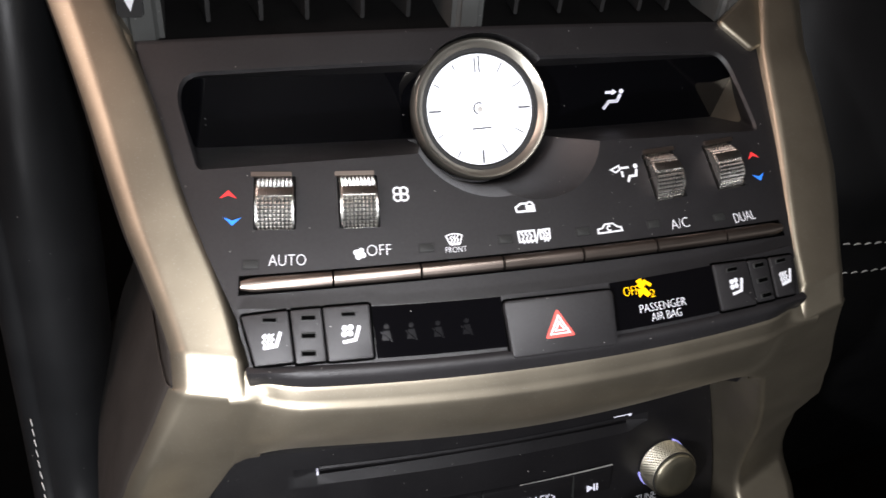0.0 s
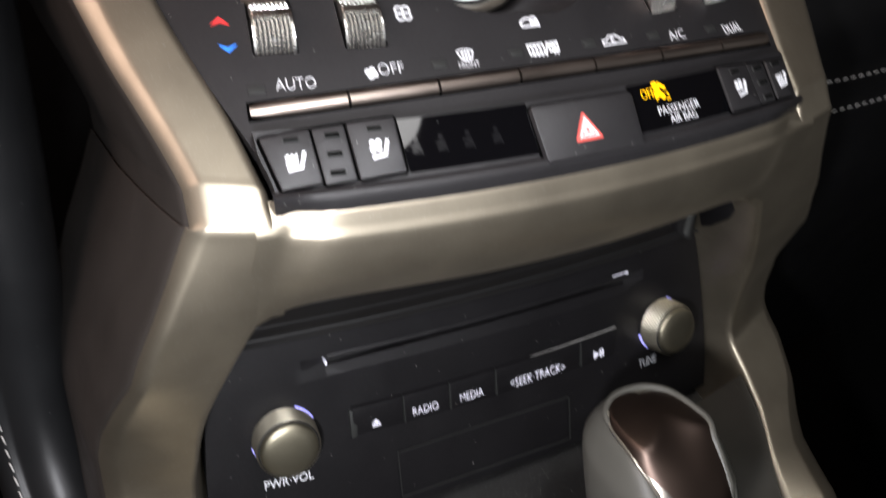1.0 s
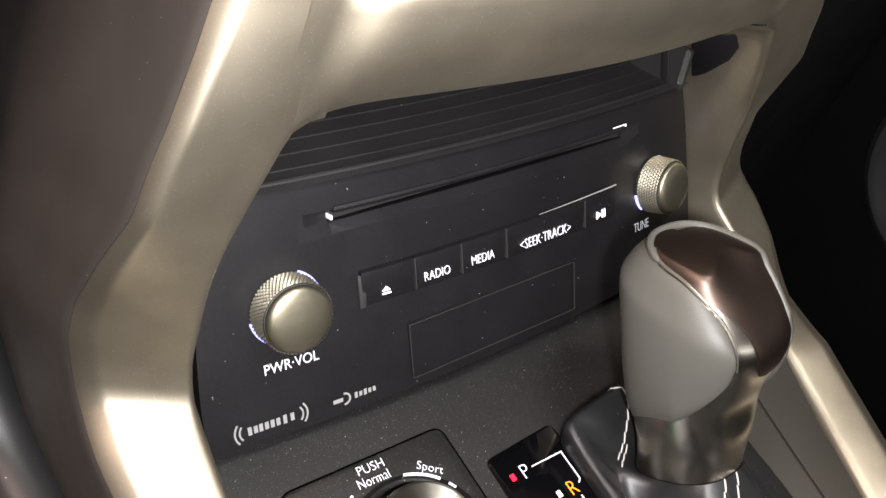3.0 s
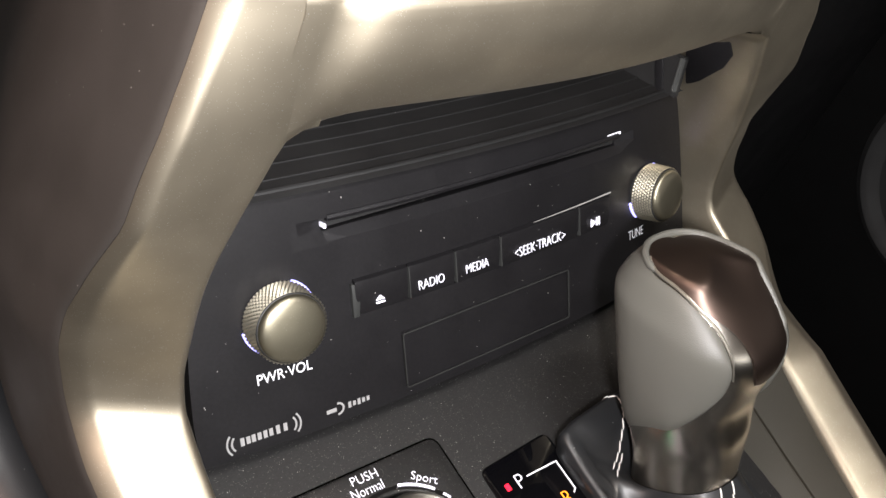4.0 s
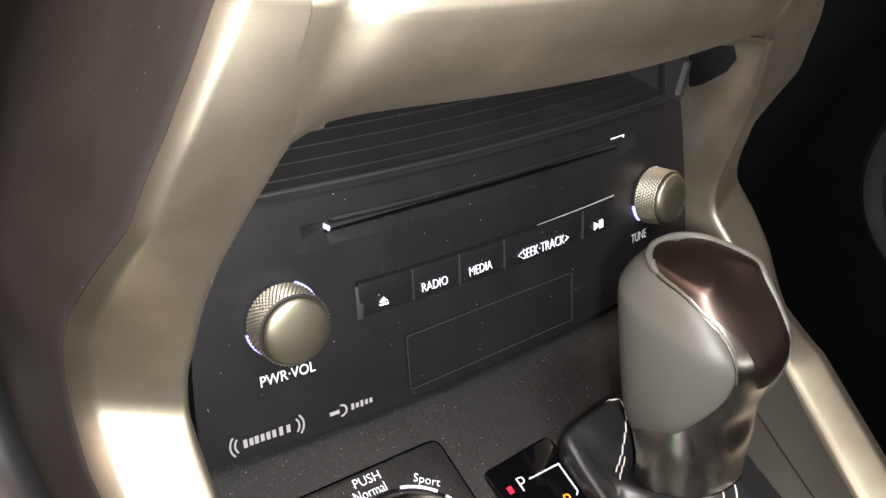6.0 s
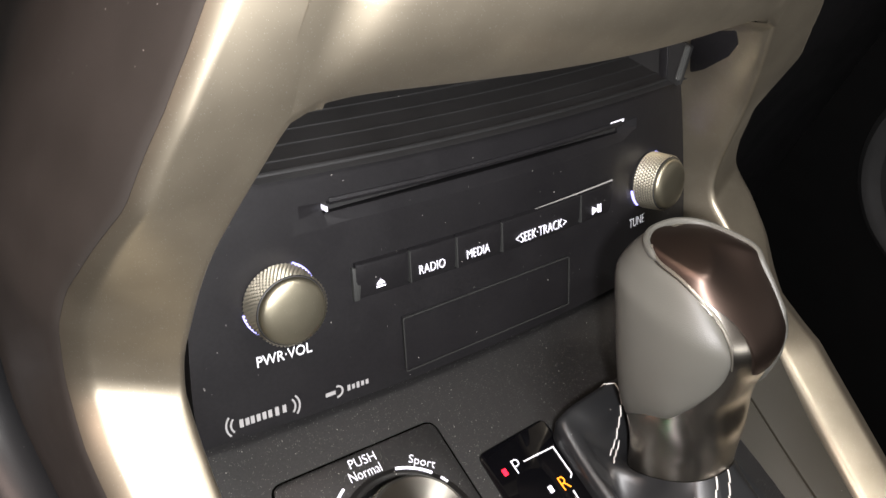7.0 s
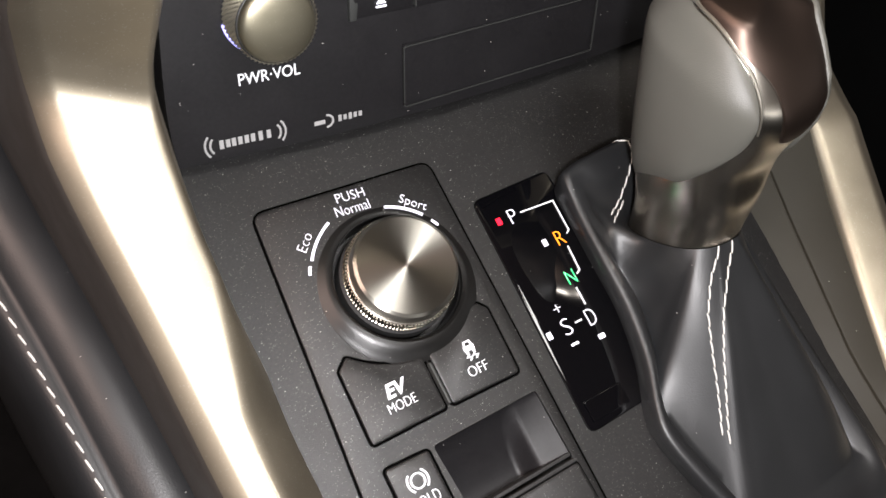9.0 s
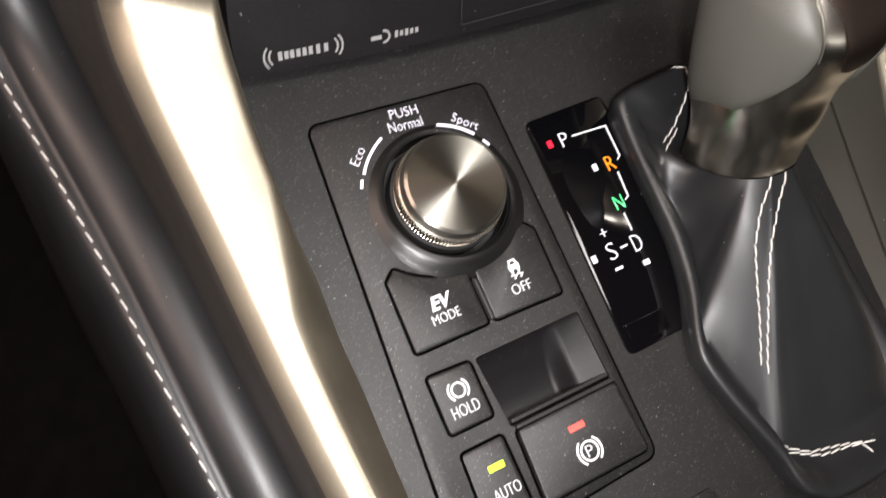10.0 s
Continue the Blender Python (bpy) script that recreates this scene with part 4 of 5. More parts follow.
def radio_knob(name, x, z):
    m = on_radio(x, z)
    base = part(name, moved(lathe([(0.0001, -0.002), (0.0119, -0.002), (0.0119, 0.0006), (0.0112, 0.0010), (0.0112, 0.004), (0.0001, 0.004)], 48), m), DARKPLASTIC, radio, "knurled nickel rotary knob")
    part("light_ring", moved(join(*[tube([(0.0123 * math.cos(radians(a0 + 5 * i)), 0.0123 * math.sin(radians(a0 + 5 * i)), 0.0004) for i in range(9)], 0.0006, 6) for a0 in (25, 190)]), m), VIOLET, base, "violet lit ring")
    bm = bmesh.new()
    cols, rows, z0, z1 = 56, 8, 0.0008, 0.0104
    h = (z1 - z0) / rows
    for j in range(rows):
        for i in range(cols):
            a, zc, da = 2 * math.pi * (i + 0.5 * j) / cols, z0 + h * (j + 0.5), 0.92 * math.pi / cols
            r = 0.0121 - 0.0005 * (j + 0.5) / rows
            q = [bm.verts.new((r * math.cos(aa), r * math.sin(aa), zz)) for aa, zz in ((a - da, zc - 0.46 * h), (a + da, zc - 0.46 * h), (a + da, zc + 0.46 * h), (a - da, zc + 0.46 * h))]
            tip = bm.verts.new(((r + 0.0006) * math.cos(a), (r + 0.0006) * math.sin(a), zc))
            for k in range(4):
                bm.faces.new((q[k], q[(k + 1) % 4], tip))
    core = lathe([(0.0001, 0.0012), (0.0120, 0.0006), (0.0114, 0.0104), (0.0108, 0.0108), (0.0001, 0.0108)], 48)
    part("barrel", moved(core, m), DARKPLASTIC, base)
    part("knurling", moved(bm, m), KNURL, base, "diamond-knurled nickel grip", smooth=False)
    part("cap", moved(lathe([(0.0110, 0.0100), (0.0111, 0.0106), (0.0109, 0.0114), (0.0104, 0.0121), (0.0096, 0.0126), (0.0080, 0.0131), (0.0060, 0.0134), (0.0035, 0.0136), (0.0001, 0.0137)], 64), m), CAP, base, "satin nickel cap", angle=50)


radio_knob("volume_knob", -0.0898, 0.6748)
radio_knob("tune_knob", 0.0898, 0.6742)
words("PWR\u00b7VOL", on_radio(-0.0905, 0.6562), 0.0190, 0.0037, WHITE, radio, weight=0.0)
words("TUNE", on_radio(0.0828, 0.6577), 0.0108, 0.0040, WHITE, radio)
KEY_EDGES = (-0.0635, -0.0424, -0.0222, -0.0008, 0.0424, 0.0622)
for k, (a, b) in enumerate(zip(KEY_EDGES, KEY_EDGES[1:])):
    rows = []
    for i in range(9):
        x = a + 0.0003 + (b - a - 0.0006) * i / 8
        m = on_radio(x, 0.6741)
        side = 0.0004 if i in (0, 8) else 0.0
        prof = [(-0.0068, -0.002), (-0.0066, 0.0003), (-0.003, 0.0014), (0.0052, 0.0023 - side), (0.0060, 0.0022 - side), (0.0066, 0.0012 - side), (0.0066, -0.002)]
        rows.append([(m @ Vector((0, v, o))) for v, o in prof])
    key = part("radio_key", loft(rows, closed=True, caps=True), RADIO, radio, "black radio push key")
    if k:
        part("key_split", moved(slab(rounded(0.0004, 0.0118, 0.0002), -0.001, 0.0020, 0.0001), on_radio(a + 0.0004, 0.6741)), LENS, key)
    if k == 0:
        mark("eject_sign", [flat([(-0.0021, 0.0), (0.0021, 0.0), (0, 0.0021)]), stroke([(-0.002, -0.0012), (0.002, -0.0012)], 0.0007)], on_radio(-0.0541, 0.6716, 0.0018) @ Matrix.Scale(0.8, 4), WHITE_HOT, key)
    elif k == 1:
        words("RADIO", on_radio(-0.0330, 0.6721, 0.0019), 0.0110, 0.0033, WHITE_HOT, key)
    elif k == 2:
        words("MEDIA", on_radio(-0.0122, 0.6722, 0.0019), 0.0106, 0.0033, WHITE_HOT, key)
    elif k == 3:
        words("<SEEK\u00b7TRACK>", on_radio(0.0200, 0.6716, 0.0019), 0.0275, 0.0038, WHITE_HOT, key)
    else:
        mark("play_sign", [flat([(-0.0026, -0.0017), (0.0004, 0), (-0.0026, 0.0017)]), stroke([(0.0010, -0.0016), (0.0010, 0.0016)], 0.0006), stroke([(0.0024, -0.0016), (0.0024, 0.0016)], 0.0006)], on_radio(0.0524, 0.6716, 0.0019), WHITE_HOT, key)
part("key_end", moved(slab([(-0.0012, -0.0064), (0.0010, -0.0064), (0.0024, 0.0046), (-0.0012, 0.0058)], -0.001, 0.0016, 0.0004), on_radio(-0.0632, 0.6738)), LENS, radio, "grey bevelled end of the key row")
part("key_edge", tube([on_radio(0.0165 + 0.0455 * i / 10, 0.6809 + 0.0003 * i / 10, 0.0019).translation for i in range(11)], [0.00012 + 0.00022 * i / 10 for i in range(11)], 6), SILVER, radio, "thin bright edge above the keys")
part("blank_display", moved(join(stroke(corners([(-0.0412, -0.0106), (0.0412, -0.0106), (0.0412, 0.0106), (-0.0412, 0.0106)], 0.001) + [(-0.0412, -0.009)], 0.0003, 0.0002)), on_radio(-0.0055, 0.6466, 0.0010)), LENS, radio, "thin outlined blank field")
face = part("blank_field", face_slab(on_radio, 0.6366, 0.6566, lambda v: -0.0462, lambda v: 0.0352, 0.003, off=0.0004, nx=10, nv=2), RADIO, radio)
# two makers' marks, as plain shapes
M1 = on_radio(-0.1003, 0.6374) @ rot(1)
for x, h in ((-0.0076, 0.0019), (-0.0056, 0.0016), (-0.0038, 0.0017), (-0.0018, 0.0016), (0.0002, 0.0017), (0.0022, 0.0017), (0.0046, 0.0021), (0.0072, 0.0018)):
    mark("mark_bar", [stroke([(x, -0.6 * h), (x, 0.6 * h)], 0.0013)], M1, PRINT, radio)
for s in (-1, 1):
    for k in (1, 2):
        mark("mark_arc", [stroke(arc(s * 0.0075, 0, 0.002 + 0.0016 * k, -40 if s > 0 else 140, 40 if s > 0 else 220, 6), 0.0006)], M1, PRINT, radio)
M2 = on_radio(-0.0693, 0.6372)
mark("mark_arc", [stroke(arc(-0.0045, 0, 0.0021, -90, 90, 8), 0.0007)], M2, PRINT, radio)
mark("mark_bar", [stroke([(-0.0085, 0), (-0.0055, 0)], 0.0014)], M2, PRINT, radio)
for x, h in ((0.0000, 0.0017), (0.0018, 0.0012), (0.0036, 0.0017), (0.0054, 0.0012), (0.0072, 0.0012)):
    mark("mark_bar", [stroke([(x, -0.5 * h), (x, 0.5 * h)], 0.0011)], M2, PRINT, radio)

# ribs of the tray mat
for i in range(8):
    y = 0.008 + 0.0085 * i
    z = 0.7139 + 0.0025 * (y - 0.012) / 0.068
    part("rib", tube([(x, y + 0.5 * x * x, z + 0.0003) for x in (0.11 * (2 * k / 14 - 1) for k in range(15))], 0.0004, 6), DARKPLASTIC, tray)
bracket = bmesh.new()
bmesh.ops.create_cube(bracket, size=1, matrix=Matrix.Translation((0.103, 0.016, 0.722)) @ Matrix.Diagonal((0.003, 0.03, 0.018, 1)))
bmesh.ops.bevel(bracket, geom=bracket.edges[:], offset=0.0006, segments=2, affect="EDGES")
part("end_wall", bracket, DARKPLASTIC, tray)
cap = corners([(0.1010, 0.7120), (0.1060, 0.7125), (0.1275, 0.7185), (0.1325, 0.7230), (0.1340, 0.7290), (0.1010, 0.7290)], [0.0005, 0.001, 0.002, 0.003, 0.0005, 0.0005])
mc = on_radio(0.115, 0.72)
cap = [tuple((mc.inverted() @ on_radio(x, z).translation).to_2d()) for x, z in cap]
part("end_cap", moved(slab(cap, -0.004, 0.0, 0.0006), mc), RADIO, tray, "black filler beside the tray")
# black slab standing in for the shadowed gap between band and leg
flap = [Vector(p) for p in ((0.1050, 0.0040, 0.7375), (0.1018, -0.0165, 0.7450), (0.1050, -0.0174, 0.7388), (0.1080, -0.0135, 0.7318), (0.1108, -0.0029, 0.7211), (0.1122, 0.0040, 0.7165))]
along = (flap[5] - flap[2]).normalized()
mf = frame_of(flap[3], along, Vector((-0.90, -0.16, -0.41)).cross(along), 0.0010)
part("gap_shade_slab", moved(slab(corners([tuple((mf.inverted() @ p).to_2d()) for p in flap], 0.0012), -0.003, 0.0, 0.0006), mf), RADIO, tray, "black slab for the shaded gap between band and leg")
post = bmesh.new()
bmesh.ops.create_cube(post, size=1, matrix=Matrix.Translation((0.1008, 0.0016, 0.7235)) @ Matrix.Diagonal((0.0022, 0.0022, 0.0150, 1)))
bmesh.ops.bevel(post, geom=post.edges[:], offset=0.0005, segments=2, affect="EDGES")
part("end_post", post, GREYPLASTIC, tray, "small grey post at the tray end")

# ---- console switch panel with the drive dial ----
DX, DY = -0.0715, -0.0668


def console_shape(pts, r):
    """An outline in console coordinates with rounded corners; returns it about its middle, with the pose there."""
    xm, ym = sum(p[0] for p in pts) / len(pts), sum(p[1] for p in pts) / len(pts)
    m = on_console(xm, ym)
    inv = m.inverted()
    loc = [tuple((inv @ on_console(x, y).translation).to_2d()) for x, y in pts]
    return corners(loc, r), m


out, m = console_shape([(-0.1058, -0.0325), (-0.0420, -0.0350), (-0.0432, -0.1668), (-0.1165, -0.1690)], 0.004)
switches = thing("console_switch_panel", moved(slab(out, -0.004, 0.0010, 0.0007), m), PLATE, "dark grey console switch panel with a drive mode dial", "switch panel")
part("edge_line", moved(stroke(out + out[:1], 0.0014, 0.0004), m), JOINT, switches)
WELL = [(0.0001, -0.009), (0.0211, -0.009), (0.0211, 0.004), (0.0001, 0.004)]
for ob in (switches, console):
    cut(ob, moved(lathe(WELL, 64), on_console(DX, DY)))
out, m = console_shape([(-0.0868, -0.1170), (-0.0470, -0.1168), (-0.0466, -0.1400), (-0.0850, -0.1400)], 0.0015)
for ob in (switches, console):
    cut(ob, moved(slab(out, -0.0125, 0.004), m))

# ring and dial
rows = []
for r, h, inner in ((0.0210, -0.006, 1), (0.0212, 0.2, 1), (0.0216, 0.75, 1), (0.0226, 1.0, 1), (0.0238, 0.97, 0), (0.0252, 0.76, 0), (0.0268, 0.44, 0), (0.0282, 0.18, 0), (0.0292, 0.02, 0), (0.0298, -0.12, 0)):
    row = []
    for i in range(96):
        a = 2 * math.pi * i / 96
        k = (0.5 - 0.5 * math.cos(a - radians(72))) ** 1.3
        rr = r if inner else 0.0226 + (r - 0.0226) * (0.25 + 0.75 * k)
        row.append((rr * math.cos(a), rr * math.sin(a), h if h == -0.006 else 0.0010 + h * (0.0004 + 0.0026 * k)))
    rows.append(row)
part("dial_surround", moved(loft(rows, closed=True), on_console(DX, DY)), RING, switches, "smooth raised ring", angle=28)
base = moved(lathe([(0.0001, -0.006), (0.0190, -0.006), (0.0190, 0.0005), (0.0182, 0.0012), (0.0001, 0.0012)], 64), on_console(DX, DY))
dial = part("drive_mode_dial", base, DARKPLASTIC, switches, "brushed nickel rotary dial")
teeth = bmesh.new()
for i in range(100):
    a = 2 * math.pi * i / 100
    mm = on_console(DX, DY) @ Matrix.Rotation(a, 4, "Z") @ Matrix.Translation((0.0179, 0, 0.0041))
    bmesh.ops.create_cube(teeth, size=1, matrix=mm @ Matrix.Diagonal((0.0010, 0.00055, 0.0040, 1)))
part("grip", join(teeth, moved(lathe([(0.0001, 0.003), (0.0183, 0.0014), (0.0183, 0.0020), (0.0177, 0.0022), (0.0177, 0.0060), (0.0170, 0.0064), (0.0001, 0.0064)], 64), on_console(DX, DY))), NICKEL, dial, "toothed nickel grip", smooth=False)

BRUSHED = bpy.data.materials.new("spun_nickel")
BRUSHED.use_nodes = True
nt = BRUSHED.node_tree
b = nt.nodes["Principled BSDF"]
b.inputs["Base Color"].default_value, b.inputs["Metallic"].default_value = (0.35, 0.335, 0.30, 1), 1.0
b.inputs["Roughness"].default_value, b.inputs["Anisotropic"].default_value = 0.30, 0.9
tan = nt.nodes.new("ShaderNodeTangent")
tan.direction_type, tan.axis = "RADIAL", "Z"
b.inputs["Anisotropic Rotation"].default_value = 0.25
nt.links.new(tan.outputs[0], b.inputs["Tangent"])
wav = nt.nodes.new("ShaderNodeTexWave")
wav.wave_type, wav.rings_direction = "RINGS", "Z"
wav.inputs["Scale"].default_value, wav.inputs["Distortion"].default_value = 900.0, 0.4
co = nt.nodes.new("ShaderNodeTexCoord")
nt.links.new(co.outputs["Object"], wav.inputs["Vector"])
bmp = nt.nodes.new("ShaderNodeBump")
bmp.inputs["Strength"].default_value, bmp.inputs["Distance"].default_value = 0.12, 0.0001
nt.links.new(wav.outputs["Fac"], bmp.inputs["Height"])
nt.links.new(bmp.outputs[0], b.inputs["Normal"])
top = part("dial_top", lathe([(0.0166, 0.0), (0.0174, 0.0004), (0.0174, 0.0036), (0.0170, 0.0050), (0.0160, 0.0056), (0.0001, 0.0056)], 96), BRUSHED, dial, "spun metal top with radial sheen", angle=25)
top.matrix_world = on_console(DX, DY, 0.0060)


def around(r, a):
    """A pose on the ring of printing round the dial, letters upright outwards."""
    return on_console(DX, DY, 0.001) @ Matrix.Rotation(radians(a), 4, "Z") @ Matrix.Translation((r, 0, 0)) @ Matrix.Rotation(radians(-90), 4, "Z")


words("PUSH", on_console(-0.0736, -0.0370, 0.0012) @ rot(-4), 0.0100, 0.0032, WHITE_HOT, switches)
words("Normal", on_console(-0.0748, -0.0412, 0.0012) @ rot(-4), 0.0120, 0.0034, WHITE_HOT, switches)
words("Sport", around(0.0268, 51) @ Matrix.Translation((0, 0, 0.0002)), 0.0096, 0.0040, WHITE_HOT, switches)
words("Eco", around(0.0314, 137), 0.0064, 0.0032, WHITE_HOT, switches)
P0 = on_console(DX, DY, 0.0010)
mark("dial_scale", [stroke(arc(0, 0, 0.0279, 118, 147), 0.0009)], P0, WHITE_HOT, switches)
mark("dial_dot", [stroke(arc(0, 0, 0.0283, 152, 157, 4), 0.0009)], P0, WHITE_HOT, switches)
mark("dial_scale", [stroke(arc(0, 0, 0.0240, 73, 42), 0.0009)], P0 @ Matrix.Translation((0, 0, 0.0005)), WHITE_HOT, switches)
mark("dial_dot", [stroke(arc(0, 0, 0.0238, 33, 27, 4), 0.0008)], P0 @ Matrix.Translation((0, 0, 0.0005)), WHITE_HOT, switches)

# mode keys, their upper edge hollow where they pass the ring


def groove_round(outline, m, parent, w=0.0015):
    """The dark joint round a key, with the thin worn edge outside it."""
    part("key_gap", moved(stroke(outline + outline[:1], w, 0.0003), m @ Matrix.Translation((0, 0, 0.0009))), JOINT, parent)


def mode_key(name, pts, label, r=0.0012, up=0.0020, bevel=0.0009, groove=True):
    outline, m = console_shape(pts, r)
    if groove:
        groove_round(outline, m, switches)
    return part(name, moved(slab(outline, -0.004, up, bevel), m), PLATE, switches, label)


def hollow(t):
    """The arc of the keys' upper edge."""
    a = radians(231 + 78 * t)
    return (-0.0764 + 0.0327 * math.cos(a), -0.0594 + 0.0327 * math.sin(a))


ev_edge = [hollow(0.485 * i / 8) for i in range(9)]
vs_edge = [hollow(0.535 + 0.465 * i / 8) for i in range(9)]
ev = mode_key("mode_key", [(-0.1030, -0.0862), (-0.0992, -0.0830)] + ev_edge + [(-0.0773, -0.1092), (-0.1036, -0.1092)], "dark grey mode key with white lettering", r=0.0014)
vs = mode_key("mode_key", vs_edge + [(-0.0512, -0.0846), (-0.0486, -0.0874), (-0.0492, -0.1096), (-0.0751, -0.1092)], "dark grey stability control key", r=0.0014)
part("divider", moved(slab(rounded(0.0011, 0.0140, 0.0005), -0.002, 0.0034, 0.0004), on_console(-0.0762, -0.1018)), LENS, switches, "raised rib between two keys")
words("EV", on_console(-0.0895, -0.0975, 0.0024), 0.0076, 0.0046, WHITE, ev, shear=0.25, weight=0.0003)
words("MODE", on_console(-0.0898, -0.1022, 0.0024), 0.0096, 0.0030, WHITE, ev)
words("OFF", on_console(-0.0622, -0.1030, 0.0024), 0.0072, 0.0033, WHITE, vs)
mark("skid_sign", [stroke([(-0.0016, 0.0014), (-0.0011, 0.0030), (0.0011, 0.0030), (0.0016, 0.0014)], 0.0006), flat([(-0.0022, -0.0006), (0.0022, -0.0006), (0.0022, 0.0014), (-0.0022, 0.0014)]), flat(disc(-0.0014, -0.001, 0.0006, 8)), flat(disc(0.0014, -0.001, 0.0006, 8)),
                   stroke([(-0.0012, -0.0018), (-0.0022, -0.0026), (-0.0004, -0.0030), (-0.0014, -0.004)], 0.0006), stroke([(0.0014, -0.0018), (0.0004, -0.0026), (0.0022, -0.0030), (0.0012, -0.004)], 0.0006)],
     on_console(-0.0617, -0.0966, 0.0024) @ Matrix.Scale(0.86, 4), WHITE, vs)
hold = mode_key("hold_key", [(-0.1038, -0.1165), (-0.0888, -0.1172), (-0.0888, -0.1345), (-0.1040, -0.1345)], "small square brake hold key", r=0.0015)
mark("hold_sign", [stroke(arc(0, 0, 0.0022, 0, 360, 20), 0.0005)] + [stroke(arc(0, 0, 0.0034, s - 48, s + 48, 8), 0.0005) for s in (0, 180)], on_console(-0.0962, -0.1234, 0.0024), WHITE, hold)
words("HOLD", on_console(-0.0964, -0.1292, 0.0024), 0.0092, 0.0036, WHITE, hold)
auto = mode_key("auto_key", [(-0.1035, -0.1405), (-0.0890, -0.1405), (-0.0890, -0.1650), (-0.1050, -0.1650)], "small key with a green lamp", r=0.0015, up=0.0016)
part("green_lamp", moved(slab(rounded(0.0054, 0.0020, 0.0003), 0, 0.0019), on_console(-0.0950, -0.1478)), LIME, auto, "small lit green lamp")
words("AUTO", on_console(-0.0948, -0.1552, 0.0018), 0.0092, 0.0034, WHITE, auto)
# parking brake rocker: scooped front, key behind it
rows = []
for y, off in ((-0.1166, 0.0010), (-0.1172, 0.0), (-0.1190, -0.0022), (-0.1230, -0.0058), (-0.1280, -0.0086), (-0.1330, -0.0102), (-0.1365, -0.0107), (-0.1388, -0.0104)):
    row = []
    for i in range(41):
        x = -0.0868 + 0.0402 * i / 40
        d = -0.0466 - x
        k = 0.34 * min(1, d / 0.0095) + 0.66 * min(1, max(0, (d - 0.0095) / 0.0042)) ** 0.8
        row.append(on_console(x, y, off * k if off < 0 else off).translation)
    rows.append(row)
part("finger_scoop", loft(rows), RADIO, switches, "scooped hollow before the rocker", angle=60)
pb = mode_key("parking_brake_switch", [(-0.0842, -0.1412), (-0.0464, -0.1412), (-0.0458, -0.1640), (-0.0852, -0.1640)], "parking brake rocker with a red lamp", r=0.0018, up=0.0030, bevel=0.001)
for dy, up in ((0.0, 0.0032), (0.0020, 0.0012)):
    part("lip", moved(slab(rounded(0.0372, 0.0013, 0.0005), -0.008, up, 0.0005), on_console(-0.0655, -0.1404 + dy)), DARKPLASTIC, pb)
part("red_lamp", moved(slab(rounded(0.0058, 0.0020, 0.0003), 0, 0.0033), on_console(-0.0660, -0.1480)), REDPRINT, pb, "small lit red lamp")
PB = on_console(-0.0653, -0.1560, 0.0031)
mark("brake_sign", [stroke(arc(0, 0, 0.0030, 0, 360, 24), 0.0006)] + [stroke(arc(0, 0, 0.0043, s - 52, s + 52, 10), 0.0006) for s in (0, 180)], PB, WHITE, pb)
words("P", PB, 0.0024, 0.0034, WHITE, pb)
low = part("rear_key", moved(slab(rounded(0.05, 0.05, 0.003), -0.004, 0.0016, 0.0008), on_console(-0.055, -0.207)), PLATE, switches)

# ---- gear indicator ----
out, m = console_shape([(-0.0340, -0.0532), (-0.0002, -0.0522), (0.0000, -0.1000), (-0.0052, -0.1245), (-0.0112, -0.1362), (-0.0365, -0.1368)], 0.0034)
gear = thing("gear_indicator", moved(slab(out, -0.003, 0.0010, 0.0006), m), GLOSS, "glossy black gear position indicator with lit letters", "indicator")
S = lambda x, y: on_console(x, y, 0.0011)
words("P", S(-0.0226, -0.0631), 0.0030, 0.0052, WHITE_HOT, gear)
words("R", S(-0.0098, -0.0761), 0.0034, 0.0052, ORANGE, gear)
words("N", S(-0.0138, -0.0897), 0.0036, 0.0050, GREEN, gear)
words("S", S(-0.0252, -0.1038), 0.0034, 0.0058, WHITE_HOT, gear)
words("D", S(-0.0146, -0.1044), 0.0036, 0.0058, WHITE_HOT, gear)
words("+", S(-0.0250, -0.0972), 0.0028, 0.0028, WHITE_HOT, gear)
G0 = S(-0.018, -0.09)
gi = G0.inverted()
L = lambda x, y: tuple((gi @ S(x, y).translation).to_2d())
mark("minus_sign", [stroke([L(-0.0268, -0.1099), L(-0.0242, -0.1099)], 0.0009)], G0, WHITE_HOT, gear)
mark("gate_line", [stroke([L(-0.0190, -0.0629), L(-0.0046, -0.0634), L(-0.0048, -0.0748), L(-0.0062, -0.0758)], 0.0005)], G0, WHITE, gear)
mark("gate_line", [stroke([L(-0.0086, -0.0800), L(-0.0092, -0.0888), L(-0.0108, -0.0896)], 0.0005)], G0, WHITE, gear)
mark("gate_line", [stroke([L(-0.0140, -0.0938), L(-0.0141, -0.0999)], 0.0005), stroke([L(-0.0212, -0.1039), L(-0.0186, -0.1039)], 0.0006)], G0, WHITE, gear)
for x, y, mat, nm in ((-0.0285, -0.0631, REDLAMP, "red_lamp"), (-0.0163, -0.0758, WHITE_HOT, "lamp"), (-0.0328, -0.1041, WHITE_HOT, "lamp"), (-0.0146, -0.1116, WHITE_HOT, "lamp")):
    part(nm, moved(slab(rounded(0.0018, 0.0026, 0.0002) if y > -0.11 else rounded(0.0026, 0.0018, 0.0002), -0.0005, 0.0002), S(x, y)), mat, gear)
part("release_cover", moved(slab(rounded(0.0160, 0.0072, 0.0004), -0.001, 0.0006, 0.0003), S(-0.0258, -0.1306)), GLOSS, gear, "small glossy cover")

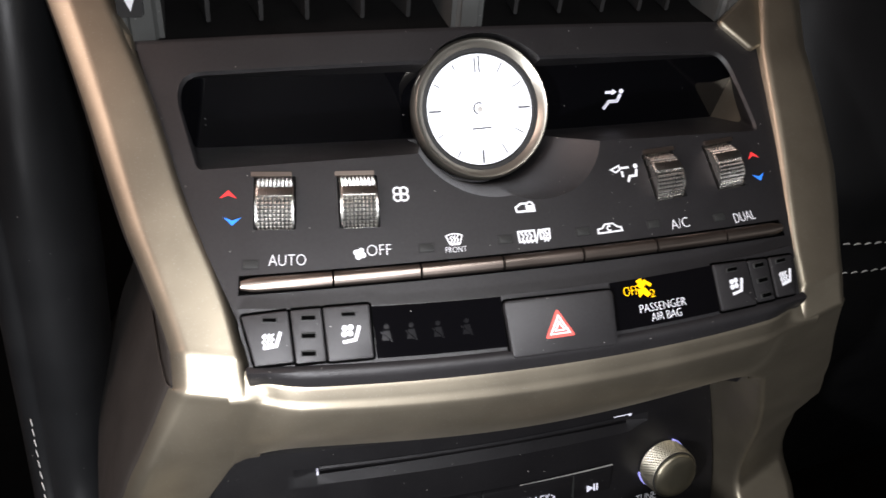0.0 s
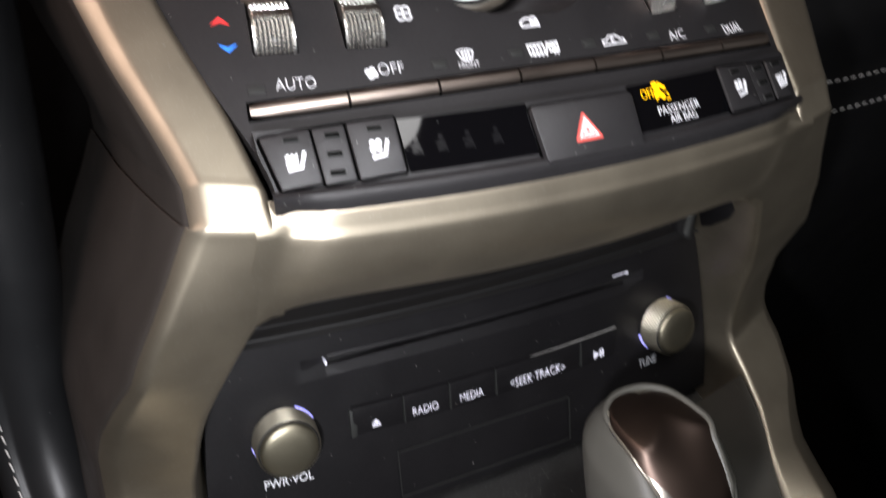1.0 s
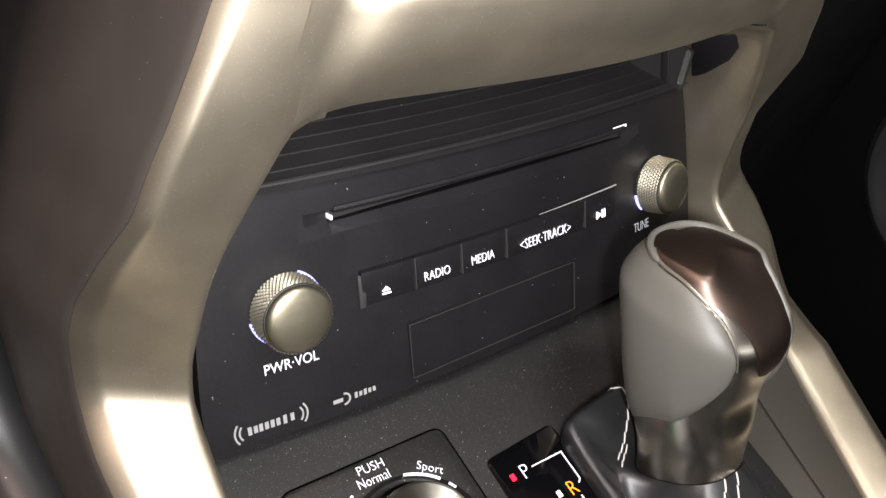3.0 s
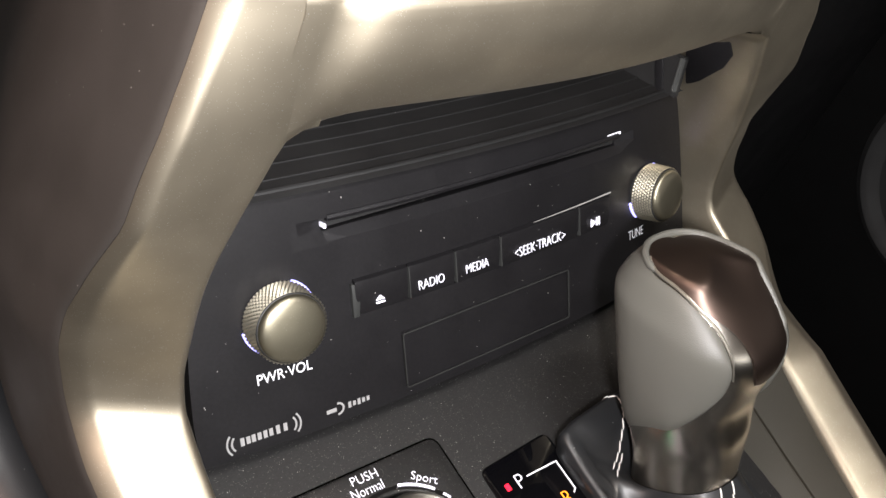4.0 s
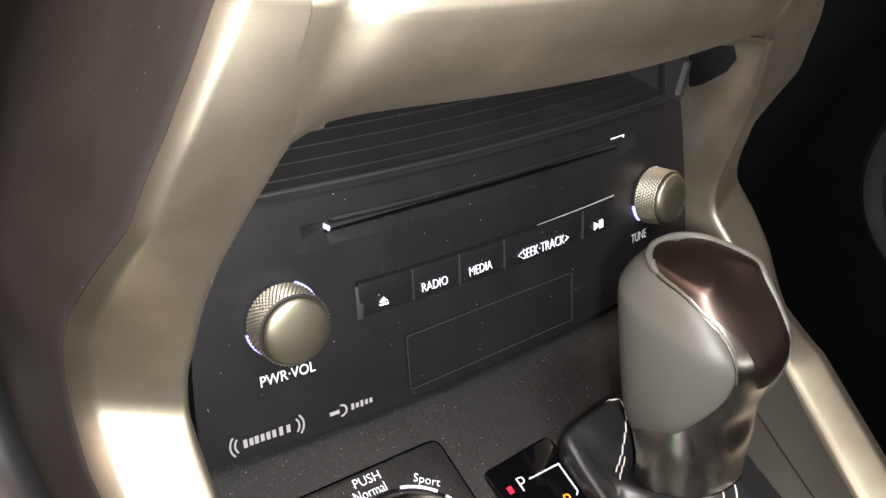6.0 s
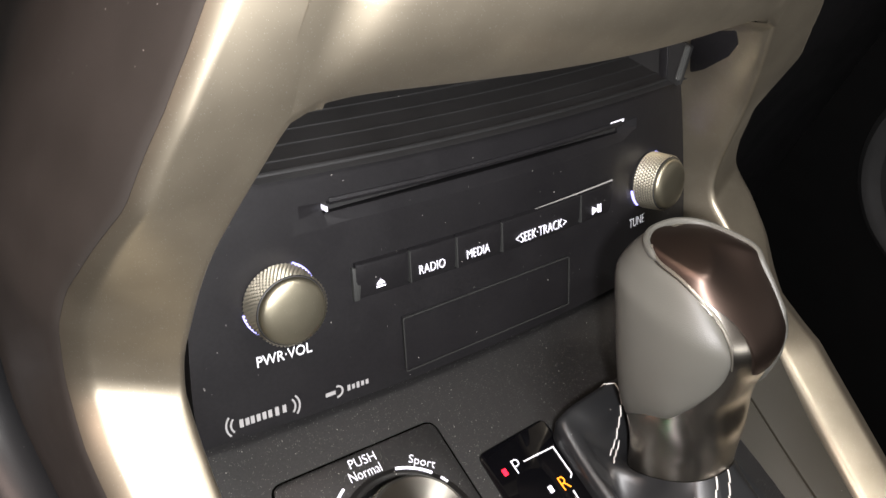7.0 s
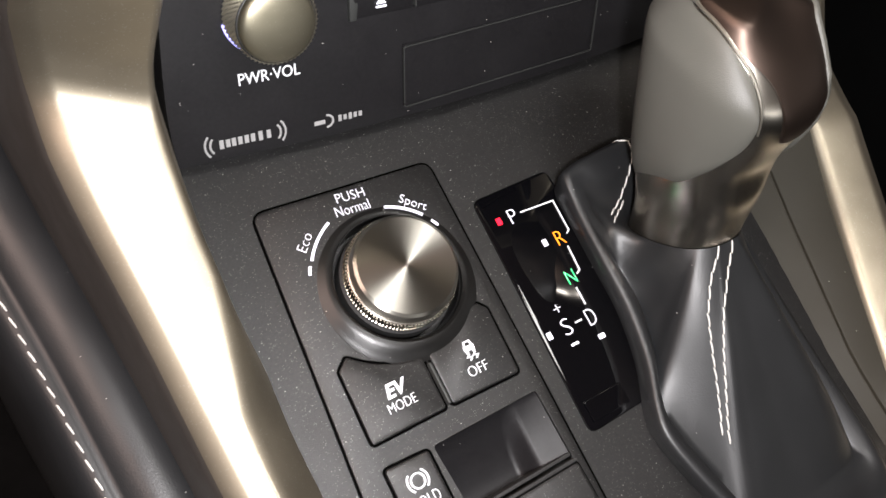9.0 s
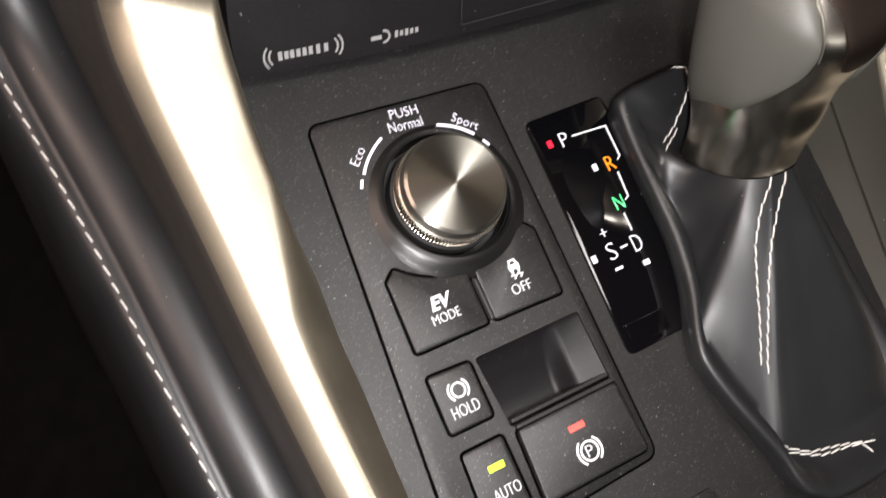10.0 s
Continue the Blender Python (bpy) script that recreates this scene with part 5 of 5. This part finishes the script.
# ---- gear lever ----
LEVX = 0.0293
LEVER = [(0, -0.0962, 0.6135, 0.0160, 0.0205, -34), (0.10, -0.0955, 0.6178, 0.0157, 0.0200, -33), (0.28, -0.0930, 0.6285, 0.0158, 0.0200, -25), (0.42, -0.0885, 0.6405, 0.0182, 0.0220, -11),
         (0.6, -0.0826, 0.6600, 0.0214, 0.0244, 5), (0.8, -0.0797, 0.6816, 0.0228, 0.0286, 0.9), (0.9, -0.0762, 0.6905, 0.0202, 0.0254, -5.5),
         (0.96, -0.0751, 0.6975, 0.0180, 0.0212, -5.0), (0.99, -0.0755, 0.7009, 0.0160, 0.0184, -4.0), (1.0, -0.0762, 0.7019, 0.0132, 0.0149, -5.0)]
def lever_point(u, a, out=0.0):
    cy, cz, w, d, ti = curve_at(LEVER, u)
    c, s = math.cos(a), math.sin(a)
    p = 2.5
    r = (abs(c) ** p + abs(s) ** p) ** (-1 / p)
    if s < 0:
        d *= 1 - 0.62 * (max(0.0, u - 0.80) / 0.20) ** 3 * s * s  # the top rolls over into the rear face
    t = radians(ti)
    return Vector((LEVX + (w + out) * r * c, cy + (d + out) * r * s * math.cos(t), cz + (d + out) * r * s * math.sin(t)))


lever = empty("gear_lever", "gear lever with grey leather sides and bronze metal cap", "gear lever")
part("metal_core", loft([[lever_point(i / 48, 2 * math.pi * j / 64, -0.0004) for j in range(64)] for i in range(49)], closed=True, caps=True), NICKEL, lever, "satin nickel collar and spine")
# the grey sides: lower and upper limit of the leather against the angle from the passenger's side
PAD_LOW = [(84, 0.27), (120, 0.32), (140, 0.36), (170, 0.42), (199, 0.475), (215, 0.55), (226, 0.62), (231, 0.69), (234, 0.75)]
PAD_RIGHT = [(84, 1.0), (130, 0.999), (166, 0.9965), (190, 0.993), (204.6, 0.985), (212.3, 0.965), (217.7, 0.90), (223.8, 0.80), (234, 0.757)]
PAD_HIGH = [(84, 1.0), (98, 0.999), (130, 0.993), (148, 0.979), (166, 0.966), (190, 0.957), (207, 0.936), (223, 0.893), (230, 0.838), (234, 0.765)]


def side_pad(sign):
    """The leather of one side, and the line of its upper edge."""
    cols, edge = [], []
    for i in range(41):
        f = i / 40
        a = 84 + 150 * (1 - (1 - f) ** 1.6)
        lo, hi = curve_at(PAD_LOW, a)[0], curve_at(PAD_HIGH if sign < 0 else PAD_RIGHT, a)[0]
        ang = a if sign < 0 or a < 180 else 180 + (a - 180) * 1.3
        col = []
        for j in range(33):
            g = j / 32
            e = max(abs(2 * g - 1) ** 7, max(0, 2 * f - 1) ** 9)
            q = lever_point(lo + (hi - lo) * g, radians(ang), 0.0012 * (1 - e) - 0.0008 * e)
            col.append((LEVX - sign * (q.x - LEVX), q.y, q.z))
        cols.append(col)
        if a > 140:
            q = lever_point(hi + 0.003, radians(ang + 0.8), 0.0001)
            edge.append((LEVX - sign * (q.x - LEVX), q.y, q.z))
    return loft(cols), edge


for sign in (1, -1):
    bm, edge = side_pad(-sign)
    part("leather_side", bm, GREYSKIN, lever, "smooth grey leather side")
    if sign < 0:
        continue
    part("bright_edge", tube(edge, [0.0006] * (len(edge) - 8) + [0.0005] * 4 + [0.0003] * 4, 8), CHROME, lever, "thin bright metal edge")
# glossy insert over the top and down the rear
INSERT = [(90, 0.996), (98, 0.994), (130, 0.989), (148, 0.976), (166, 0.964), (190, 0.956), (207, 0.936), (221, 0.919), (236, 0.888), (245, 0.845), (252, 0.775), (258, 0.735), (268, 0.722)]
INSERT_RIGHT = [(90, 0.9995), (130, 0.999), (178, 0.9965), (193, 0.993), (212, 0.985), (222, 0.965), (229, 0.90), (237, 0.80), (251, 0.74), (268, 0.722)]
cols = []
for i in range(97):
    a = 90 + 360 * i / 96
    lo = curve_at(INSERT, a)[0] if a <= 268 else curve_at(INSERT_RIGHT, 268 - (a - 268) * 178 / 182)[0]
    cols.append([lever_point(lo + (1 - lo) * j / 24, radians(a), 0.0003 if j else -0.0008) for j in range(25)])
rows = [[c[j] for c in cols[:-1]] for j in range(25)]
rim, mid = rows[-1], sum(rows[-1], Vector()) / 96
rows += [[mid.lerp(p, k) + Vector((0, 0, 0.0018 * (1 - k * k))) for p in rim] for k in (0.8, 0.6, 0.4, 0.2, 0.03)]
part("top_insert", loft(rows, closed=True, caps=True), BRONZE, lever, "glossy dark bronze insert on top")

rim = []
for a in range(165, -66, -5):
    u = float(np.interp(a, (20, 60, 90, 130, 165), (0.9968, 0.9940, 0.9900, 0.9830, 0.9680))) if a > 20 else curve_at(INSERT_RIGHT, 268 - (a + 92) * 178 / 182)[0] - 0.0012
    rim.append(lever_point(u, radians(a), 0.0))
part("leather_rim", tube(rim, [0.0004, 0.0009] + [0.0014] * (len(rim) - 4) + [0.0009, 0.0004], 10), GREYSKIN, lever, "grey leather rim round the insert")

# leather boot round the lever
BASE = [(-0.0035, -0.0590, 0.0125), (-0.0046, -0.0700, 0.011), (-0.0058, -0.0917, 0.011), (-0.0068, -0.1080, 0.011), (-0.0105, -0.1250, 0.011), (-0.0165, -0.1390, 0.011), (-0.0186, -0.1490, 0.011), (-0.0148, -0.1650, 0.011),
        (-0.0082, -0.1840, 0.011), (-0.0066, -0.1930, 0.011), (-0.0050, -0.1972, 0.011), (-0.0012, -0.2002, 0.0105), (0.0080, -0.2050, 0.009), (0.0300, -0.2060, 0.008), (0.0560, -0.2030, 0.006), (0.0640, -0.1900, 0.004), (0.0638, -0.1500, 0.003), (0.0642, -0.1000, 0.003), (0.0640, -0.0700, 0.004),
        (0.0550, -0.0565, 0.011), (0.0300, -0.0545, 0.0145), (0.0090, -0.0555, 0.0140), (0.0010, -0.0565, 0.0130)]
NB = 126


def base_ring(k, up, grow):
    n = len(BASE)
    f = k / NB * n
    i, u = int(f) % n, f - int(f)
    P = [np.array(BASE[(i + d) % n]) for d in (-1, 0, 1, 2)]
    p = 0.5 * ((2 * P[1]) + (P[2] - P[0]) * u + (2 * P[0] - 5 * P[1] + 4 * P[2] - P[3]) * u**2 + (3 * P[1] - P[0] - 3 * P[2] + P[3]) * u**3)
    cx, cy = 0.030, -0.110 - 0.03 * max(0, min(1, (-0.12 - p[1]) / 0.08))
    d = Vector((cx - p[0], cy - p[1])).normalized()
    return on_console(p[0] + d.x * grow, p[1] + d.y * grow, p[2] * up if up >= 0 else -0.014).translation


def collar_ring(k, t):
    """Between the base (0) and the foot of the lever (1)."""
    b = base_ring(k, 0.0, 0.0)
    a = math.atan2(b.y + 0.0868, b.x - LEVX)
    top = lever_point(0.085, a, -0.0001)
    front = min(1, max(0, (b.y + 0.088) / 0.016))
    low = base_ring(k, 0.12 + 0.63 * front, 0.0125)
    q = low.lerp(top, t)
    right = min(1, max(0, (b.x - 0.02) / 0.03))
    sag = -0.0035 * math.sin(math.pi * t) * (1 - t) * (1 - 0.6 * front) * (1 - 2.2 * right)
    fold = 0.0006 * math.sin(4 * a + 5 * t) + 0.0003 * math.sin(9 * a - 7 * t)
    return Vector((q.x, q.y, q.z + sag + fold * math.sin(math.pi * t) + 0.004 * t * t * (1 - t)))


rows = []
for up, grow in ((-0.4, 0.0035), (0.0, 0.0028), (0.6, 0.0004), (0.90, 0.0004), (1.0, 0.0022), (0.93, 0.0046), (0.68, 0.0080)):
    row = []
    for k in range(NB):
        front = min(1, max(0, (base_ring(k, 0.0, 0.0).y + 0.088) / 0.016))
        row.append(base_ring(k, max(up, 0.95) if grow > 0.003 and up > 0.3 and front == 1 else up, grow))
    rows.append(row)
for t in (0.0, 0.06, 0.14, 0.25, 0.38, 0.5, 0.62, 0.74, 0.85, 0.93, 1.0):
    rows.append([collar_ring(k, t) for k in range(NB)])
boot = part("boot", loft(rows, closed=True), LEATHER, lever, "black leather boot with white seams", angle=80)


def seam(points, gap, length, r, mat, parent, name="stitching"):
    """Short raised stitches along a line."""
    ps = [Vector(p) for p in points]
    dist = [0.0]
    for a, b in zip(ps, ps[1:]):
        dist.append(dist[-1] + (b - a).length)
    total = dist[-1]

    def at(s):
        s = min(max(s, 0), total)
        for i in range(len(ps) - 1):
            if dist[i + 1] >= s:
                return ps[i].lerp(ps[i + 1], (s - dist[i]) / max(1e-9, dist[i + 1] - dist[i]))
        return ps[-1]

    bms = []
    s = 0.0
    while s + length < total:
        a, b = at(s), at(s + length)
        side = (b - a).cross(Vector((0, 0, 1))).normalized() * r * 0.9
        a, b = a + side, b - side
        mid = (a + b) / 2
        bms.append(tube([a - Vector((0, 0, r * 0.6)), a.lerp(b, 0.25) + Vector((0, 0, r * 0.3)), mid + Vector((0, 0, r * 0.5)), a.lerp(b, 0.75) + Vector((0, 0, r * 0.3)), b - Vector((0, 0, r * 0.6))], [r * 0.6, r, r, r, r * 0.6], 6))
        s += gap
    return part(name, join(*bms), mat, parent, "white thread stitches")


def boot_line(pts, n=14, shift=0.0):
    """A line laid on the boot from above."""
    out = []
    bpy.context.view_layer.update()
    for a, b in zip(pts, pts[1:]):
        for i in range(n):
            u = i / n
            hit, p, nn, _ = boot.ray_cast(Vector((a[0] + (b[0] - a[0]) * u + shift, a[1] + (b[1] - a[1]) * u, 0.9)), Vector((0, 0, -1)))
            if hit:
                out.append(p + nn * 0.0003)
    return out


seam(boot_line([(0.0256, -0.1112), (0.0222, -0.1150), (0.0182, -0.1185), (0.0134, -0.1272), (0.0108, -0.1377), (0.0087, -0.1467), (0.0064, -0.1541), (0.0039, -0.1607)]), 0.0046, 0.0046, 0.00029, STITCH, boot)
seam(boot_line([(0.0318, -0.1115), (0.0285, -0.1155), (0.0244, -0.1196), (0.0182, -0.1286), (0.0140, -0.1384), (0.0106, -0.1484), (0.0074, -0.1569), (0.0046, -0.1651)]), 0.0046, 0.0046, 0.00029, STITCH, boot)
seam(boot_line([(0.0225, -0.0578), (0.0278, -0.0605), (0.0275, -0.0640), (0.0235, -0.0695), (0.0176, -0.0749), (0.0078, -0.0799)]), 0.0044, 0.0044, 0.00029, STITCH, boot)
seam(boot_line([(0.0200, -0.0752), (0.0120, -0.0800), (0.0060, -0.0838)]), 0.0044, 0.0044, 0.00029, STITCH, boot)
seam(boot_line([(-0.0006, -0.1835), (0.0096, -0.1899), (0.0238, -0.1932), (0.0362, -0.1986)]), 0.0044, 0.0044, 0.00033, STITCH, boot)
seam(boot_line([(0.0020, -0.1865), (0.0120, -0.1922), (0.0300, -0.1960), (0.0300, -0.2000), (0.0264, -0.2032)]), 0.0044, 0.0044, 0.00033, STITCH, boot)

# satin slope between the boot and the passenger-side leg, its shade put into the colour
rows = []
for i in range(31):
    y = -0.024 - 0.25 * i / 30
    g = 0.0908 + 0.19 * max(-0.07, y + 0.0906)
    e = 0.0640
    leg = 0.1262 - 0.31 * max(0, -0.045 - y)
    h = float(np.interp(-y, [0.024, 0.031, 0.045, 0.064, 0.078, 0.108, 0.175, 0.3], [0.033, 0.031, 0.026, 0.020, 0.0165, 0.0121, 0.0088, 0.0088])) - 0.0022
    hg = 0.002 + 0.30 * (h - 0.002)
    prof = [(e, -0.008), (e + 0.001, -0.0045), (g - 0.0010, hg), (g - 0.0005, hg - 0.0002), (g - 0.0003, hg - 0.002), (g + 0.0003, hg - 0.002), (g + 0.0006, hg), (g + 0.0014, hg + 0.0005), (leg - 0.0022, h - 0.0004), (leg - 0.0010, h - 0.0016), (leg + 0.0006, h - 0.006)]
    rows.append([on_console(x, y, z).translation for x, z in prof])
thing("console_side_slope", loft(rows), SHADED_SLOPE, "bronze slope beside the gear lever boot, coloured dark for its shade", "console trim", kind="structure")

# ---- padded leather rail on the driver's side ----
RAIL = [(0.0, -0.1330, -0.2600, 0.5380), (0.2, -0.1475, -0.0550, 0.5930), (0.3, -0.1570, 0.0280, 0.6190), (0.36, -0.1600, 0.0580, 0.6600), (0.46, -0.1540, 0.0640, 0.7500), (0.53, -0.1500, 0.0680, 0.8200), (0.64, -0.1450, 0.0950, 0.9200)]
SECTION = [(0.004, -0.040), (0.002, -0.016), (-0.001, -0.006), (-0.004, 0.0008), (-0.009, 0.0052), (-0.015, 0.0062), (-0.0205, 0.0046), (-0.0235, 0.0022), (-0.0250, 0.0010), (-0.0262, 0.0016), (-0.0290, 0.0014), (-0.0325, -0.002), (-0.036, -0.012), (-0.040, -0.05), (-0.044, -0.16)]


def rail_point(s, dx, dn):
    x, y, z = curve_at(RAIL, s)
    _, y1, z1 = curve_at(RAIL, min(s + 0.01, 0.64))
    _, y0, z0 = curve_at(RAIL, max(s - 0.01, 0))
    t = Vector((0, y1 - y0, z1 - z0)).normalized()
    n = Vector((0, -t.z, t.y))
    return Vector((x + dx, y + n.y * dn, z + n.z * dn))


rail = thing("padded_rail", loft([[rail_point(0.64 * i / 90, dx, dn) for dx, dn in SECTION] for i in range(91)]), LEATHER, "black leather padded console rail with white stitching", "console padding", kind="structure", angle=70)
seam([rail_point(0.40 * i / 80, -0.0280, 0.0019) for i in range(81)], 0.0060, 0.0040, 0.00028, STITCH, rail)

# ---- passenger-side padded panel with a stitched groove ----
rows = []
for i in range(41):
    z = 0.50 + 0.50 * i / 40
    g = -0.004 * math.exp(-((z - 0.759) / 0.004) ** 2)
    y0 = 0.02 + 0.55 * max(0, z - 0.80) + 0.25 * max(0, 0.70 - z)
    rows.append([(x, y0 + (0.055 if k == 0 else 0.02 * math.exp(-(x - 0.142) / 0.016)) - g + 0.10 * (x - 0.14), z) for k, x in enumerate([0.138, 0.142, 0.147, 0.153, 0.16, 0.17, 0.185, 0.21, 0.25, 0.32, 0.42, 0.6])])
dash = thing("dashboard_pad", loft(rows), DASHSKIN, "black leather dashboard pad with a stitched groove", "dashboard", kind="structure", angle=80)
for z in (0.7655, 0.7485):
    seam([(x, 0.02 + 0.02 * math.exp(-(x - 0.142) / 0.016) + 0.10 * (x - 0.14) - 0.0006, z + 0.004 - 0.004 * (1 - math.exp(-(x - 0.169) / 0.02))) for x in (0.169 + 0.005 * i for i in range(38))], 0.0062, 0.0044, 0.00038, STITCH, dash)

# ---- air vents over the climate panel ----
vent = thing("air_vent", join(*[loft([[(x, 0.072, 0.8560) for x in (-0.128, 0.128)], [(x, 0.074, 0.8545) for x in (-0.128, 0.128)], [(x, 0.13, 0.862) for x in (-0.128, 0.128)], [(x, 0.13, 0.95) for x in (-0.128, 0.128)]])]), VENT_SHADE, "black centre air vents with upright vanes", "air vent")
rows = []
for i in range(41):
    x = -0.1200 + 0.2365 * i / 40
    v = 0.8652 - 0.30 * x * x
    rows.append([on_climate(x, v + dv, off).translation for dv, off in ((0.0, -0.012), (-0.0012, -0.0002), (0.0002, -0.0001), (0.0011, -0.0008), (0.0014, -0.0022), (0.0012, -0.012))])
sill = part("sill", loft(rows, closed=True, caps=True), PANEL, vent, "rounded black sill under the vents", angle=60)
cut(sill, moved(lathe([(0.0001, -0.03), (0.0274, -0.03), (0.0274, 0.060), (0.0001, 0.060)], 72), CLOCK))


def vane(x, lean):
    bm = slab(rounded(0.0016, 0.05, 0.0006), 0, 0.040)
    part("vane", moved(bm, Matrix.Translation((x, 0.125, 0.883)) @ Matrix.Rotation(radians(90), 4, "X") @ Matrix.Rotation(radians(lean), 4, "Y")), RUBBER, vent)


for x in (-0.101, -0.082, -0.065, -0.044, -0.026, 0.028, 0.047, 0.066, 0.083, 0.096):
    vane(x, 8 if x < 0 else -6)
for x, w in ((0.0, 0.0125), (-0.1175, 0.0135), (0.1165, 0.0150)):
    post = bmesh.new()
    bmesh.ops.create_cube(post, size=1, matrix=Matrix.Translation((x, 0.094, 0.885)) @ Matrix.Diagonal((w, 0.045, 0.062, 1)))
    bmesh.ops.bevel(post, geom=post.edges[:], offset=0.003, segments=3, affect="EDGES")
    part("post", post, GREYPLASTIC, vent, "grey vent post")
slide = bmesh.new()
bmesh.ops.create_cube(slide, size=1, matrix=Matrix.Translation((-0.1205, 0.0705, 0.8730)) @ Matrix.Diagonal((0.0085, 0.006, 0.012, 1)))
bmesh.ops.bevel(slide, geom=slide.edges[:], offset=0.0008, segments=2, affect="EDGES")
slider = part("slider", slide, DARKPLASTIC, vent)
mark("arrow", [flat([(-0.0018, 0.002), (0.0018, 0.002), (0, -0.0028)])], Matrix.Translation((-0.1203, 0.0674, 0.8722)) @ Matrix.Rotation(radians(90), 4, "X"), WHITE, slider)

# ---- passenger footwell: speaker ring on the dark trim ----
foot = thing("footwell_trim", loft([[(0.40, 0.35, z) for z in (0.2, 0.5, 0.75)], [(0.40, 0.05, z) for z in (0.2, 0.5, 0.75)], [(0.41, -0.8, z) for z in (0.2, 0.5, 0.75)]]), FOOTWELL, "dark moulded footwell side trim", "trim", kind="structure")
SPK = Matrix.Translation((0.398, -0.055, 0.615)) @ Matrix.Rotation(radians(-90), 4, "Y")
speaker = thing("door_speaker", moved(lathe([(0.066, 0.0), (0.072, 0.004), (0.078, 0.0045), (0.083, 0.0)], 72), SPK), RUBBER, "round dark speaker ring in the footwell trim", "speaker")
part("grille", moved(lathe([(0.0001, 0.001), (0.03, 0.002), (0.066, 0.001)], 48), SPK), RUBBER, speaker)

# ---- cabin round it: roof, floor, walls with window openings ----


def wall(name, lo, hi, mat, label):
    bm = bmesh.new()
    lo, hi = Vector(lo), Vector(hi)
    bmesh.ops.create_cube(bm, size=1, matrix=Matrix.Translation((lo + hi) / 2) @ Matrix.Diagonal((*(hi - lo), 1)))
    return thing(name, bm, mat, label, "cabin", kind="structure", smooth=False)


HEADLINER = material("headliner", (0.44, 0.37, 0.32), 0.9, stain=0.2, bump=0.4, bump_size=1500)
wall("ceiling", (-0.75, -1.9, 1.275), (0.75, 0.35, 1.30), HEADLINER, "pale woven roof lining")
wall("floor", (-0.8, -1.9, 0.17), (0.8, 0.6, 0.20), CARPET, "black cabin carpet")
wall("wall_front", (-0.8, 0.40, 0.2), (0.8, 0.43, 1.0), CARPET, "dark firewall behind the dashboard")
wall("wall_passenger", (0.75, -1.9, 0.2), (0.78, 0.42, 0.80), CARPET, "dark passenger door lining")
wall("wall_driver", (-0.78, -1.9, 0.2), (-0.75, 0.42, 0.82), CARPET, "dark driver door lining")
wall("wall_rear", (-0.8, -1.93, 0.2), (0.8, -1.90, 0.45), CARPET, "dark rear wall of the cabin")
